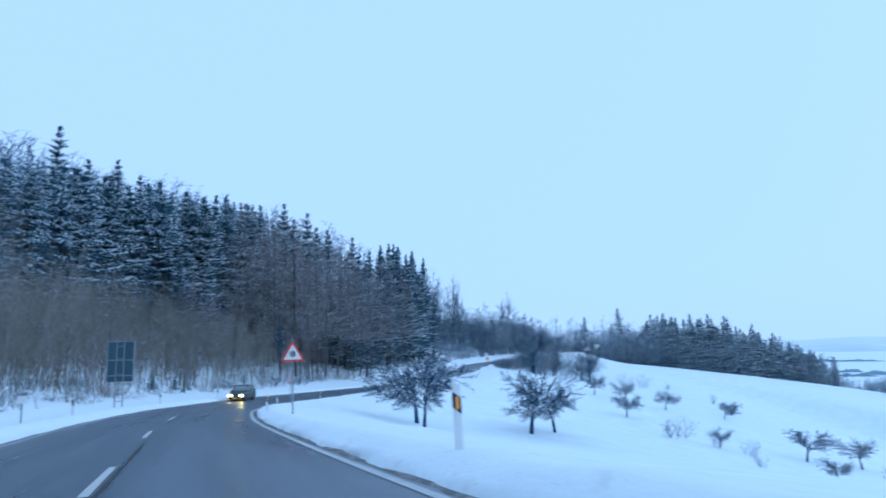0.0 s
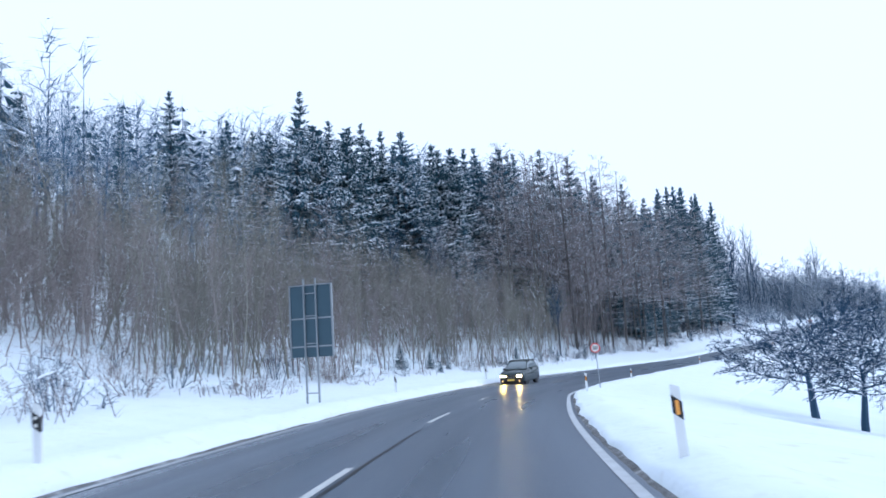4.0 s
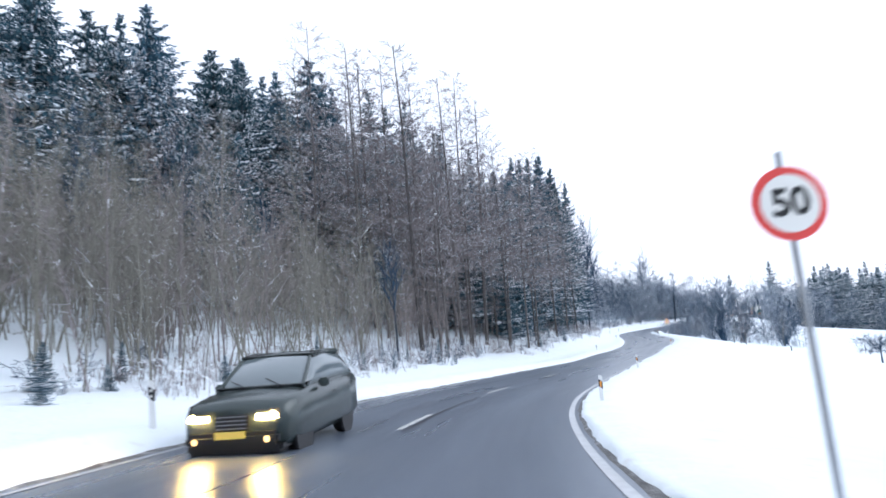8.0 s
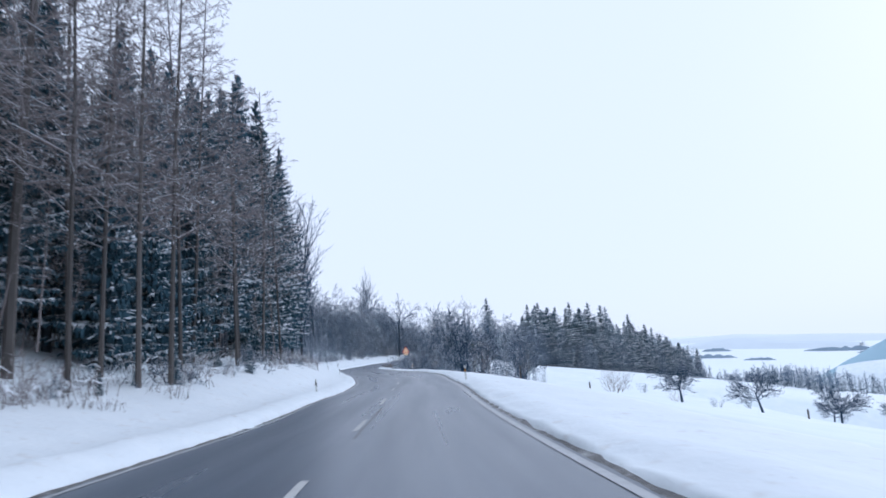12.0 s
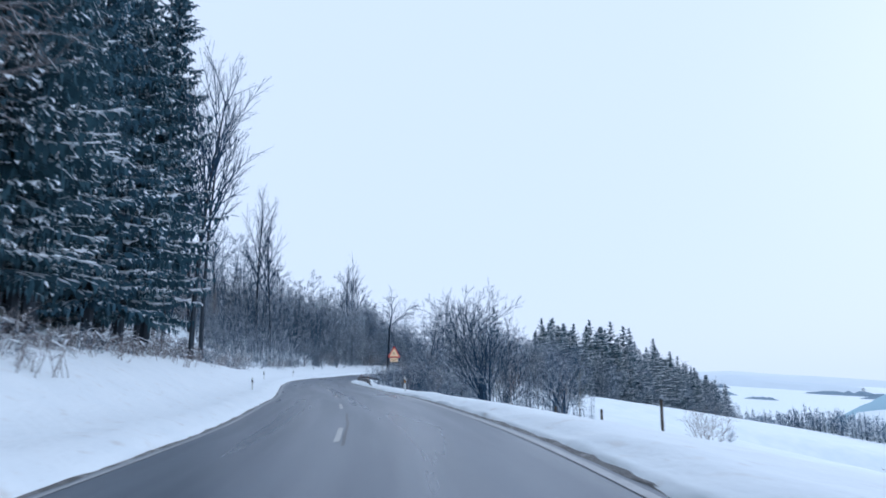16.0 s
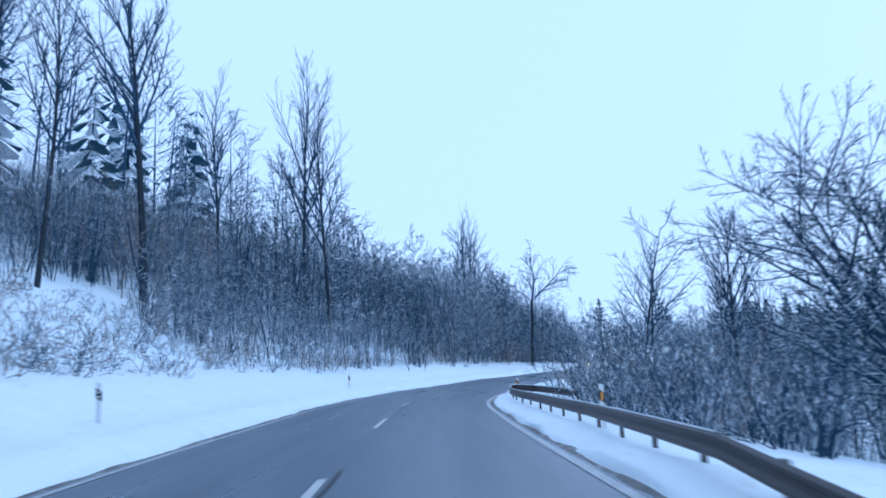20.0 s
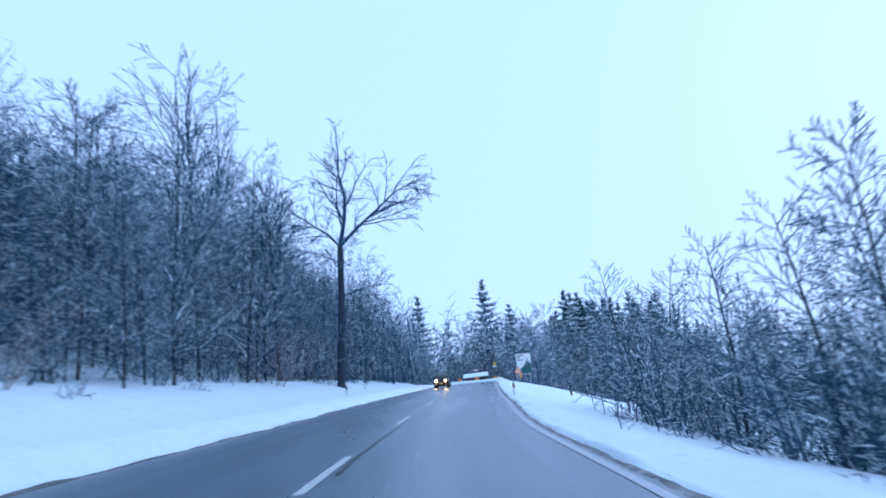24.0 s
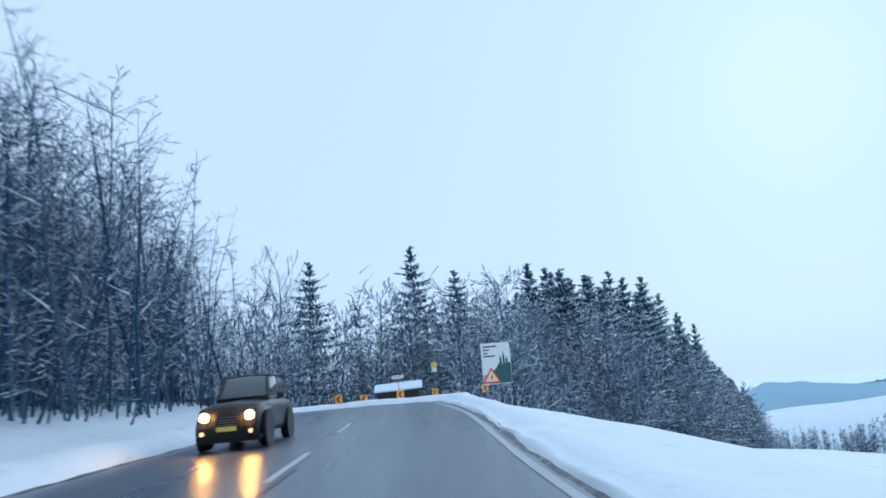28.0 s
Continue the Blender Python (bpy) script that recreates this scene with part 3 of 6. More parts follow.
def grow(soup, rnd, p, way, length, radius, depth, cfg, top=False):
    """One limb, bending, with side branches down to thin twigs."""
    segs = 4 if depth > 1 else 2
    pts, rad = [p], [radius]
    d = way.normalized()
    for i in range(segs):
        wob = cfg["wobble"] * (0.5 if top else 1)
        d = (d + Vector((rnd.uniform(-wob, wob), rnd.uniform(-wob, wob), rnd.uniform(-wob, wob) + cfg["lift"] * (0 if top else 1)))).normalized()
        p = p + d * (length / segs)
        pts.append(p)
        rad.append(max(cfg["thin"], radius * (1 - (i + 1) / segs * (0.72 if not top else 0.8))))
    if depth == 0:
        soup.sliver(pts[0], pts[2], radius)
        if rnd.random() < cfg.get("snow", 0) * 0.6:
            up = Vector((0, 0, radius + 0.008))
            soup.sliver(pts[0] + up, pts[1] + up, radius + 0.008, slot=1)
        soup.sliver(pts[1], pts[1] + (pts[2] - pts[1]).cross(pts[1] - pts[0] + Vector((0.01, 0.02, 0))).normalized() * length * 0.3 + d * length * 0.25, radius * 0.8)
        return
    soup.tube(pts, rad, 6 if top else (4 if depth > 1 else 3))
    if not top and cfg.get("snow", 0) > 0:
        # snow lying along the upper side of the branch
        for i in range(segs):
            run = pts[i + 1] - pts[i]
            flat = math.hypot(run.x, run.y) / max(run.length, 1e-6)
            if rnd.random() < cfg["snow"] * flat * 1.2:
                w = Vector((-run.y, run.x, 0)).normalized() * (rad[i] * 0.9 + rnd.uniform(0.006, 0.026))
                up = Vector((0, 0, rad[i] + 0.012))
                a, b = pts[i].lerp(pts[i + 1], rnd.uniform(0, 0.3)) + up, pts[i].lerp(pts[i + 1], rnd.uniform(0.7, 1.0)) + up
                soup.blade(a - w, a + w, b + w * 0.4, b - w * 0.4, slot=1)
    count = cfg["kids"][depth]
    for k in range(count):
        t = cfg["from"][depth] + (1 - cfg["from"][depth]) * (k + rnd.random()) / count
        i = min(segs - 1, int(t * segs))
        q = pts[i].lerp(pts[i + 1], t * segs - i)
        ahead = (pts[i + 1] - pts[i]).normalized()
        a = rnd.uniform(0, 6.283) if not top else k * 2.4 + rnd.uniform(-0.5, 0.5)
        o = ahead.orthogonal().normalized()
        o = o * math.cos(a) + ahead.cross(o) * math.sin(a)
        ang = cfg["angle"][depth] * rnd.uniform(0.7, 1.25)
        nd = ahead * math.cos(ang) + o * math.sin(ang)
        shape = cfg["shape"](t) if top else (1.15 - 0.6 * t)
        grow(soup, rnd, q, nd, length * cfg["ratio"][depth] * shape * rnd.uniform(0.75, 1.2), max(cfg["thin"], rad[i] * cfg["slim"]), depth - 1, cfg)


def bare_mesh(seed, name, height, material, cfg, radius, stems=1, fan=0.0):
    rnd = random.Random(seed)
    s = Soup()
    for k in range(stems):
        a = rnd.uniform(0, 6.283)
        way = Vector((0, 0, 1)) + vec_on(a, fan * rnd.uniform(0.3, 1.0))
        base = vec_on(a, min(0.35, 0.1 + 0.07 * stems) if stems > 1 else 0.0, -0.6)
        grow(s, rnd, base, way, height * rnd.uniform(0.85, 1.0), radius * rnd.uniform(0.75, 1.0), 3, cfg, True)
    return s.mesh(name, [material, TWIG_SNOW])


def forked_mesh(seed):
    """A straight trunk that forks high up into one upright and one sideways limb."""
    rnd = random.Random(seed)
    s = Soup()
    fork = Vector((0.15, 0.2, 10.4))
    s.tube([Vector((-0.25, 0, -0.7)), Vector((-0.1, 0, 3.2)), Vector((0.1, 0.1, 7.0)), fork], [0.34, 0.29, 0.25, 0.23], 8)
    for way, length, radius in ((Vector((0.1, 0.15, 1)), 8.5, 0.19), (Vector((0.72, -0.45, 0.75)), 8.5, 0.16), (Vector((-0.6, 0.5, 0.6)), 6.0, 0.1)):
        grow(s, rnd, fork, way, length, radius, 3, FORKED)
    for k in range(9):
        z, a = rnd.uniform(3.5, 10.0), rnd.uniform(0, 6.283)
        grow(s, rnd, Vector((0.05, 0.05, z)), vec_on(a, 1.0, rnd.uniform(0.1, 0.7)), rnd.uniform(2.0, 4.2), 0.05, 2, FORKED)
    return s.mesh("oak", [BARK_DARK, TWIG_SNOW])


FORKED = dict(snow=0.3, wobble=0.2, lift=-0.02, thin=0.012, kids={3: 13, 2: 9, 1: 6}, angle={3: 0.75, 2: 0.75, 1: 0.7}, ratio={3: 0.5, 2: 0.45, 1: 0.4},
              slim=0.5, shape=lambda t: 1.1 - 0.5 * t, **{"from": {3: 0.15, 2: 0.15, 1: 0.2}})
BEECH = dict(snow=0.16, wobble=0.1, lift=0.09, thin=0.011, kids={3: 16, 2: 9, 1: 6}, angle={3: 0.5, 2: 0.5, 1: 0.55}, ratio={3: 0.38, 2: 0.46, 1: 0.45},
             slim=0.62, shape=lambda t: 1.25 - 0.7 * t, **{"from": {3: 0.45, 2: 0.25, 1: 0.2}})
BEECH_FAR = dict(snow=0.9, wobble=0.09, lift=0.05, thin=0.02, kids={3: 15, 2: 5, 1: 4}, angle={3: 0.6, 2: 0.6, 1: 0.6}, ratio={3: 0.38, 2: 0.46, 1: 0.5},
                 slim=0.5, shape=lambda t: 1.2 - 0.7 * t, **{"from": {3: 0.3, 2: 0.2, 1: 0.2}})
OAK = dict(snow=0.4, wobble=0.26, lift=0.03, thin=0.013, kids={3: 20, 2: 9, 1: 7}, angle={3: 0.95, 2: 0.7, 1: 0.65}, ratio={3: 0.34, 2: 0.42, 1: 0.4},
           slim=0.55, shape=lambda t: 1.2 - 0.6 * t, **{"from": {3: 0.22, 2: 0.2, 1: 0.2}})
BROAD = dict(snow=0.6, wobble=0.12, lift=0.03, thin=0.014, kids={3: 13, 2: 10, 1: 7}, angle={3: 0.85, 2: 0.65, 1: 0.6}, ratio={3: 0.5, 2: 0.46, 1: 0.42},
             slim=0.55, shape=lambda t: 1.15 - 0.5 * t, **{"from": {3: 0.16, 2: 0.2, 1: 0.2}})
FROST = dict(snow=0.42, wobble=0.13, lift=0.0, thin=0.0115, kids={3: 32, 2: 8, 1: 5}, angle={3: 1.05, 2: 0.7, 1: 0.65}, ratio={3: 0.36, 2: 0.45, 1: 0.45},
             slim=0.5, shape=lambda t: 1.35 - 0.95 * t, **{"from": {3: 0.1, 2: 0.15, 1: 0.2}})
FROST_FAR = dict(snow=0.85, wobble=0.13, lift=0.0, thin=0.021, kids={3: 24, 2: 7, 1: 5}, angle={3: 1.0, 2: 0.7, 1: 0.65}, ratio={3: 0.34, 2: 0.45, 1: 0.5},
                 slim=0.5, shape=lambda t: 1.35 - 0.9 * t, **{"from": {3: 0.1, 2: 0.15, 1: 0.2}})
LARCH = dict(snow=0.22, wobble=0.06, lift=-0.01, thin=0.014, kids={3: 58, 2: 7, 1: 4}, angle={3: 1.25, 2: 0.8, 1: 0.7}, ratio={3: 0.19, 2: 0.42, 1: 0.5},
             slim=0.3, shape=lambda t: 1.35 - 1.1 * t, **{"from": {3: 0.3, 2: 0.2, 1: 0.3}})
YOUNG = dict(snow=0.2, wobble=0.1, lift=0.04, thin=0.009, kids={3: 15, 2: 6, 1: 4}, angle={3: 0.75, 2: 0.65, 1: 0.6}, ratio={3: 0.32, 2: 0.42, 1: 0.45},
             slim=0.5, shape=lambda t: 1.2 - 0.7 * t, **{"from": {3: 0.2, 2: 0.2, 1: 0.2}})
APPLE = dict(snow=0.26, wobble=0.22, lift=0.0, thin=0.023, kids={3: 12, 2: 14, 1: 14}, angle={3: 0.95, 2: 0.8, 1: 0.8}, ratio={3: 0.85, 2: 0.5, 1: 0.4},
             slim=0.6, shape=lambda t: 1.05, **{"from": {3: 0.55, 2: 0.18, 1: 0.15}})
SHRUB = dict(snow=0.9, wobble=0.2, lift=-0.04, thin=0.01, kids={3: 6, 2: 3, 1: 1}, angle={3: 0.8, 2: 0.75, 1: 0.7}, ratio={3: 0.5, 2: 0.5, 1: 0.5},
             slim=0.55, shape=lambda t: 1.1 - 0.4 * t, **{"from": {3: 0.1, 2: 0.2, 1: 0.2}})
BUSH = dict(snow=0.45, wobble=0.14, lift=0.02, thin=0.008, kids={3: 7, 2: 4, 1: 2}, angle={3: 0.7, 2: 0.65, 1: 0.6}, ratio={3: 0.42, 2: 0.45, 1: 0.45},
            slim=0.5, shape=lambda t: 1.1 - 0.4 * t, **{"from": {3: 0.15, 2: 0.2, 1: 0.2}})


def thicket_mesh(seed, height, count, material, wide=3.0, snow=0.0, twigs=28, thick=0.0125, lean=0.14):
    """A clump of thin saplings, leaning and crossing, each a bent stem under a haze of twigs."""
    rnd = random.Random(seed)
    s = Soup()
    drift = Vector((rnd.uniform(-0.08, 0.08), rnd.uniform(-0.08, 0.08), 0))
    for _ in range(count):
        x, y = rnd.gauss(0, wide), rnd.gauss(0, wide * 0.8)
        h = height * rnd.uniform(0.45, 1.0)
        way = (Vector((rnd.gauss(0, lean), rnd.gauss(0, lean), 1)) + drift) * h
        p0 = Vector((x, y, -0.6))
        p1 = p0 + way * 0.33 + Vector((rnd.uniform(-0.25, 0.25), rnd.uniform(-0.25, 0.25), 0))
        p2 = p0 + way * 0.66 + Vector((rnd.uniform(-0.4, 0.4), rnd.uniform(-0.4, 0.4), 0))
        pts = [p0, p1, p2, p0 + way]
        r = thick + 0.0042 * h * rnd.uniform(0.4, 1.4)
        s.tube(pts, [r, r * 0.8, r * 0.5, 0.008], 4)
        for k in range(twigs):
            t = rnd.uniform(0.12, 1.0) if snow else 1.0 - 0.7 * rnd.random() ** 1.2
            i = min(2, int(t * 3))
            p = pts[i].lerp(pts[i + 1], t * 3 - i)
            q = p + vec_on(rnd.uniform(0, 6.283), rnd.uniform(0.4, 1.0) * (1.4 - t), rnd.uniform(-0.05, 0.8 - 0.4 * snow)) * (h * (0.17 if snow else 0.2))
            s.sliver(p, q, thick)
            for j in (0.35, 0.6, 0.85):
                m = p.lerp(q, j)
                s.sliver(m, m + vec_on(rnd.uniform(0, 6.283), 0.45, rnd.uniform(-0.1, 0.4)) * (h * 0.09), thick * 0.8)
            if rnd.random() < snow:
                up = Vector((0, 0, thick + 0.015))
                s.sliver(p.lerp(q, 0.2) + up, q + up, thick + rnd.uniform(0.0, 0.015), slot=1)
    return s.mesh("thicket", [material, TWIG_SNOW])


def brush_mesh(seed, height, count, wide):
    """Low arching brush weighed down by snow."""
    rnd = random.Random(seed)
    s = Soup()
    for _ in range(count):
        a, x, y = rnd.uniform(0, 6.283), rnd.gauss(0, wide), rnd.gauss(0, wide)
        h = height * rnd.uniform(0.4, 1.0)
        p = Vector((x, y, -0.25))
        q = p + vec_on(a, h * 0.35, h * 0.9 + 0.25)
        e = q + vec_on(a, h * 0.6, -h * rnd.uniform(0.0, 0.45))
        s.tube([p, q, e], [0.018, 0.014, 0.006], 3)
        for k in range(5):
            t = rnd.random()
            m = p.lerp(q, t) if rnd.random() < 0.5 else q.lerp(e, t)
            s.spike(m, m + vec_on(rnd.uniform(0, 6.283), h * 0.25, h * rnd.uniform(-0.05, 0.3)), 0.009)
        if rnd.random() < 0.45:
            w = vec_on(a + 1.57, rnd.uniform(0.05, 0.14))
            up = Vector((0, 0, 0.05))
            s.blade(q - w, e - w * 0.4, e.lerp(q, 0.5) + up, slot=1)
            s.blade(q + w, e.lerp(q, 0.5) + up, e + w * 0.4, slot=1)
            s.blade(q - w, e.lerp(q, 0.5) + up, q + w, slot=1)
    return s.mesh("brush", [BARK_LARCH, TWIG_SNOW])


def tree(name, pieces, label, category, group):
    """A tree from its part meshes, kept as the pattern for copies."""
    e = new(name)
    for part_name, me in pieces:
        put(part_name, me, e)
    return tagged(e, label, category, group)


def parts_of(me, cut, bark=None, names=("trunk", "crown")):
    """Parts one mesh into trunk (its first faces) and crown."""
    vs = [v.co.copy() for v in me.vertices]
    fs = [(tuple(p.vertices), p.material_index) for p in me.polygons]
    out = []
    for nm, chosen in ((names[0], fs[:cut]), (names[1], fs[cut:])):
        used = sorted({i for f, _ in chosen for i in f})
        new_id = {i: k for k, i in enumerate(used)}
        out.append((nm, mesh_of(nm, [vs[i] for i in used], [tuple(new_id[i] for i in f) for f, _ in chosen],
                                [bark if bark and nm == names[0] else me.materials[0], TWIG_SNOW], [k for _, k in chosen])))
    return out


PATTERNS = {}


def make_patterns():
    def keep(key, ob):
        PATTERNS.setdefault(key, []).append(ob)

    for i, (h, w, low) in enumerate(((25, 6.4, 0.1), (27, 6.8, 0.12), (22, 6.0, 0.06))):
        t, c = spruce_meshes(10 + i, h, w, 20, 9, low, 5, 0.9)
        keep("spruce", tree("spruce_tree", [("trunk", t), ("crown", c)], "tall dark green spruce with snow on its drooping boughs", "tree", "spruces of the roadside forest"))
    for i, (h, w, low) in enumerate(((27, 5.0, 0.12), (29, 5.3, 0.08))):
        t, c = spruce_meshes(20 + i, h, w, 29, 9, low, 6, 0.5)
        keep("spruce_near", tree("spruce_tree", [("trunk", t), ("crown", c)], "tall dark spruce by the road with snow on hanging boughs", "tree", "spruces of the roadside forest"))
    for i, (h, w) in enumerate(((13, 3.4), (17, 3.9))):
        t, c = spruce_meshes(25 + i, h, w, 19, 9, 0.03, 5, 0.35)
        keep("spruce_low", tree("spruce_tree", [("trunk", t), ("crown", c)], "half-grown dark spruce branched down to the snow", "tree", "spruces of the roadside forest"))
    for i, (h, w) in enumerate(((23, 5.2), (25, 5.6), (18, 4.6))):
        t, c = spruce_meshes(30 + i, h, w * 1.1, 23, 8, 0.06, 4, 0.7)
        keep("spruce_far", tree("spruce_tree", [("trunk", t), ("crown", c)], "dark snow-dusted spruce deep in the hillside forest", "tree", "spruces on the hillside"))
    for i in range(4):
        me = bare_mesh(50 + i, "beech", 22 + i, BARK_DARK, BEECH, 0.27)
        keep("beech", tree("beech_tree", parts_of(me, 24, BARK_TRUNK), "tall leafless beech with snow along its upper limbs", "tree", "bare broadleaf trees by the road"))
    for i in range(3):
        me = bare_mesh(250 + i, "beech", 21 + i, BARK_HAZE, BEECH_FAR, 0.2)
        keep("beech_far", tree("beech_tree", parts_of(me, 24), "leafless haze-blue tree on the wooded hillside", "tree", "bare trees on the hillside"))
    me = bare_mesh(270, "broad", 13.5, BARK_DARK, BROAD, 0.2, stems=6, fan=0.5)
    keep("broad", tree("ash_tree", parts_of(me, 24), "broad many-stemmed leafless tree dusted with snow", "tree", "trees below the road"))
    me = bare_mesh(290, "oak", 20, BARK_DARK, OAK, 0.25)
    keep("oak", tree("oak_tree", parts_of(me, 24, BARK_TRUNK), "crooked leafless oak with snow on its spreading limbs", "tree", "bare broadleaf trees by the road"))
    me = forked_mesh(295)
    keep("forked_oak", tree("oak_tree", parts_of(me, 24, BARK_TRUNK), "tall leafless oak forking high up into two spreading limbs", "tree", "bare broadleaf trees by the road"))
    for i in range(3):
        me = bare_mesh(60 + i, "larch", 23 + 2 * i, BARK_LARCH, LARCH, 0.17)
        keep("larch", tree("larch_tree", parts_of(me, 24, BARK_STEM), "slender bare larch with short brown side branches", "tree", "larches of the roadside forest"))
    for i in range(3):
        me = bare_mesh(70 + i, "young", 11 + 2 * i, (BARK_BROWN, BARK_OLIVE, BARK_LARCH)[i], YOUNG, 0.08)
        keep("young", tree("young_tree", parts_of(me, 24), "thin leafless young tree in the snowy wood", "tree", "young trees at the forest edge"))
    for i in range(3):
        me = bare_mesh(80 + i, "frosted", 9.5 + 4 * i, BARK_FROST, FROST, 0.09)
        keep("frosted", tree("frosted_tree", parts_of(me, 24, BARK_TRUNK), "leafless tree with every twig covered in snow", "tree", "snow-covered broadleaf trees"))
    for i in range(3):
        me = bare_mesh(380 + i, "frosted", 12.5 + 2 * i, BARK_FROST, FROST_FAR, 0.11)
        keep("frosted_far", tree("frosted_tree", parts_of(me, 24), "leafless tree whose branches carry fresh snow", "tree", "snow-covered broadleaf trees"))
    for i in range(3):
        me = bare_mesh(90 + i, "apple", 4.5 + 0.3 * i, BARK_DARK, APPLE, 0.27)
        # old pruned crowns: low domes, wider than high
        top = max(v.co.z for v in me.vertices)
        for v in me.vertices:
            v.co.z = v.co.z if v.co.z < 1.2 else 1.2 + (v.co.z - 1.2) * min(1.0, 4.8 / (top - 1.2))
        keep("apple", tree("fruit_tree", parts_of(me, 24), "old low spreading fruit tree, leafless with snow on its twigs", "tree", "orchard trees in the snowy field"))
    for i in range(3):
        me = bare_mesh(100 + i, "bush", 3.2 + 0.6 * i, (BARK_FROST, BARK_DARK, BARK_BROWN)[i], BUSH, 0.045, stems=6, fan=0.6)
        keep("bush", tree("bush", parts_of(me, 24, None, ("stem", "crown")), "dense leafless bush with snow on its twigs", "bush", "bushes in the field and by the road"))
    for i in range(4):
        me = thicket_mesh(120 + i, 8.5 + i, 15, (BARK_BROWN, BARK_OLIVE, BARK_BROWN, BARK_OLIVE)[i], 3.2, 0.0, 58, 0.0105)
        keep("thicket", tagged(put("thicket", me), "close-grown thin bare saplings, grey-brown", "thicket", kind="stuff"))
    for i in range(3):
        me = thicket_mesh(130 + i, 7.5 + i, 24, BARK_FROST, 2.6, 0.52, 32, 0.011)
        keep("frost_thicket", tagged(put("thicket", me), "close-grown saplings white with snow", "thicket", kind="stuff"))
    for i in range(3):
        me = thicket_mesh(430 + i, 11 + i, 42, (BARK_FROST, BARK_DARK, BARK_FROST)[i], 3.4, 0.3, 26, 0.02)
        keep("deep_thicket", tagged(put("thicket", me), "dark close-grown wood flecked with snow", "thicket", kind="stuff"))
    for i in range(3):
        me = thicket_mesh(460 + i, 9 + i, 22, (BARK_BROWN, BARK_LARCH, BARK_OLIVE)[i], 3.8, 0.0, 46, 0.017)
        keep("deep_brown", tagged(put("thicket", me), "hazy grey-brown close-grown bare wood", "thicket", kind="stuff"))
    for i in range(4):
        rnd = random.Random(500 + i)
        vs, fs, ms, mats = [], [], [], [BARK_FROST, TWIG_SNOW]
        for k in range(3):
            at = vec_on(k * 2.09 + rnd.uniform(-0.4, 0.4), rnd.uniform(1.6, 3.4), rnd.uniform(-0.5, 0.0))
            turn, size = rnd.uniform(0, 6.283), rnd.uniform(0.75, 1.15)
            spin = Matrix.LocRotScale(at, Euler((0, 0, turn)), Vector((size, size, size)))
            for child in PATTERNS["frosted_far"][(i + k) % 3].children:
                base = len(vs)
                vs += [spin @ v.co for v in child.data.vertices]
                fs += [tuple(base + n for n in p.vertices) for p in child.data.polygons]
                ms += [p.material_index for p in child.data.polygons]
        keep("frost_clump", tagged(put("tree_clump", mesh_of("tree_clump", vs, fs, mats, ms)), "close group of snow-covered broadleaf trees", "woods", kind="stuff"))
    for i in range(3):
        me = bare_mesh(480 + i, "shrub", 1.5 + 0.3 * i, (BARK_FROST, BARK_DARK, BARK_LARCH)[i], SHRUB, 0.022, stems=4, fan=0.8)
        keep("shrub", tree("shrub", parts_of(me, 24, None, ("stem", "crown")), "low leafless shrub pressed down by snow", "shrub", "shrubs along the forest edge"))
    for i in range(3):
        keep("brush", tagged(put("brush", brush_mesh(140 + i, 1.1 + 0.3 * i, 26, 0.9)), "low brush bent down under snow", "undergrowth", kind="stuff"))


make_patterns()
FIRST = {}


def plant(key, place, size=1.0, turn=None, rnd=random, which=None, sink=0.15, wide=1.0):
    """Sets a copy of a pattern on the ground; the pattern itself takes the first place."""
    kinds = PATTERNS[key]
    i = rnd.randrange(len(kinds)) if which is None else which
    a = rnd.uniform(0, 6.283) if turn is None else turn
    m = Matrix.LocRotScale(Vector(place) - Vector((0, 0, sink)), Euler((rnd.uniform(-0.03, 0.03), rnd.uniform(-0.03, 0.03), a)), Vector((size * wide, size * wide, size * rnd.uniform(0.95, 1.06))))
    ob = kinds[i]
    if (key, i) not in FIRST:
        FIRST[key, i] = True
        ob.matrix_basis = m
        return ob
    made = {}
    for o in (ob, *ob.children):
        made[o] = o.copy()
        scene.collection.objects.link(made[o])
        made[o].parent = made.get(o.parent, o.parent)
    made[ob].matrix_basis = m
    return made[ob]


def plant_to(key, x, y, top, which=0, turn=None, sink=0.15, wide=1.0):
    """Plants a pattern so that its tip stands at the height top."""
    p = on_ground(x, y)
    tall = max(v.co.z for child in PATTERNS[key][which].children for v in child.data.vertices)
    return plant(key, p, max(0.3, (top - p.z) / tall), turn, random.Random(int(x * 7 + y * 3)), which, sink, wide)


def on_ground(x, y):
    return Vector((x, y, ground_z(x, y)))


def scatter(key, count, s0, s1, d0, d1, seed, size=(0.85, 1.15), gap=2.5, taken=None, keepout=None):
    """Scatters copies over a stretch beside the road, no two closer than gap."""
    rnd = random.Random(seed)
    taken = [] if taken is None else taken
    made = 0
    for _ in range(count * 8):
        if made == count:
            break
        s, d = rnd.uniform(s0, s1), rnd.uniform(d0, d1)
        p = beside(s, d)
        if any((p.x - q.x) ** 2 + (p.y - q.y) ** 2 < gap * gap for q in taken):
            continue
        if abs(offset_at(p.x, p.y)) < min(abs(d0), abs(d1)) * 0.9:
            continue
        taken.append(p)
        plant(key, p, rnd.uniform(*size), None, rnd)
        made += 1
    return taken


def offset_at(x, y):
    return float(np.sqrt(((LINE[:, :2] - (x, y)) ** 2).sum(1).min()))


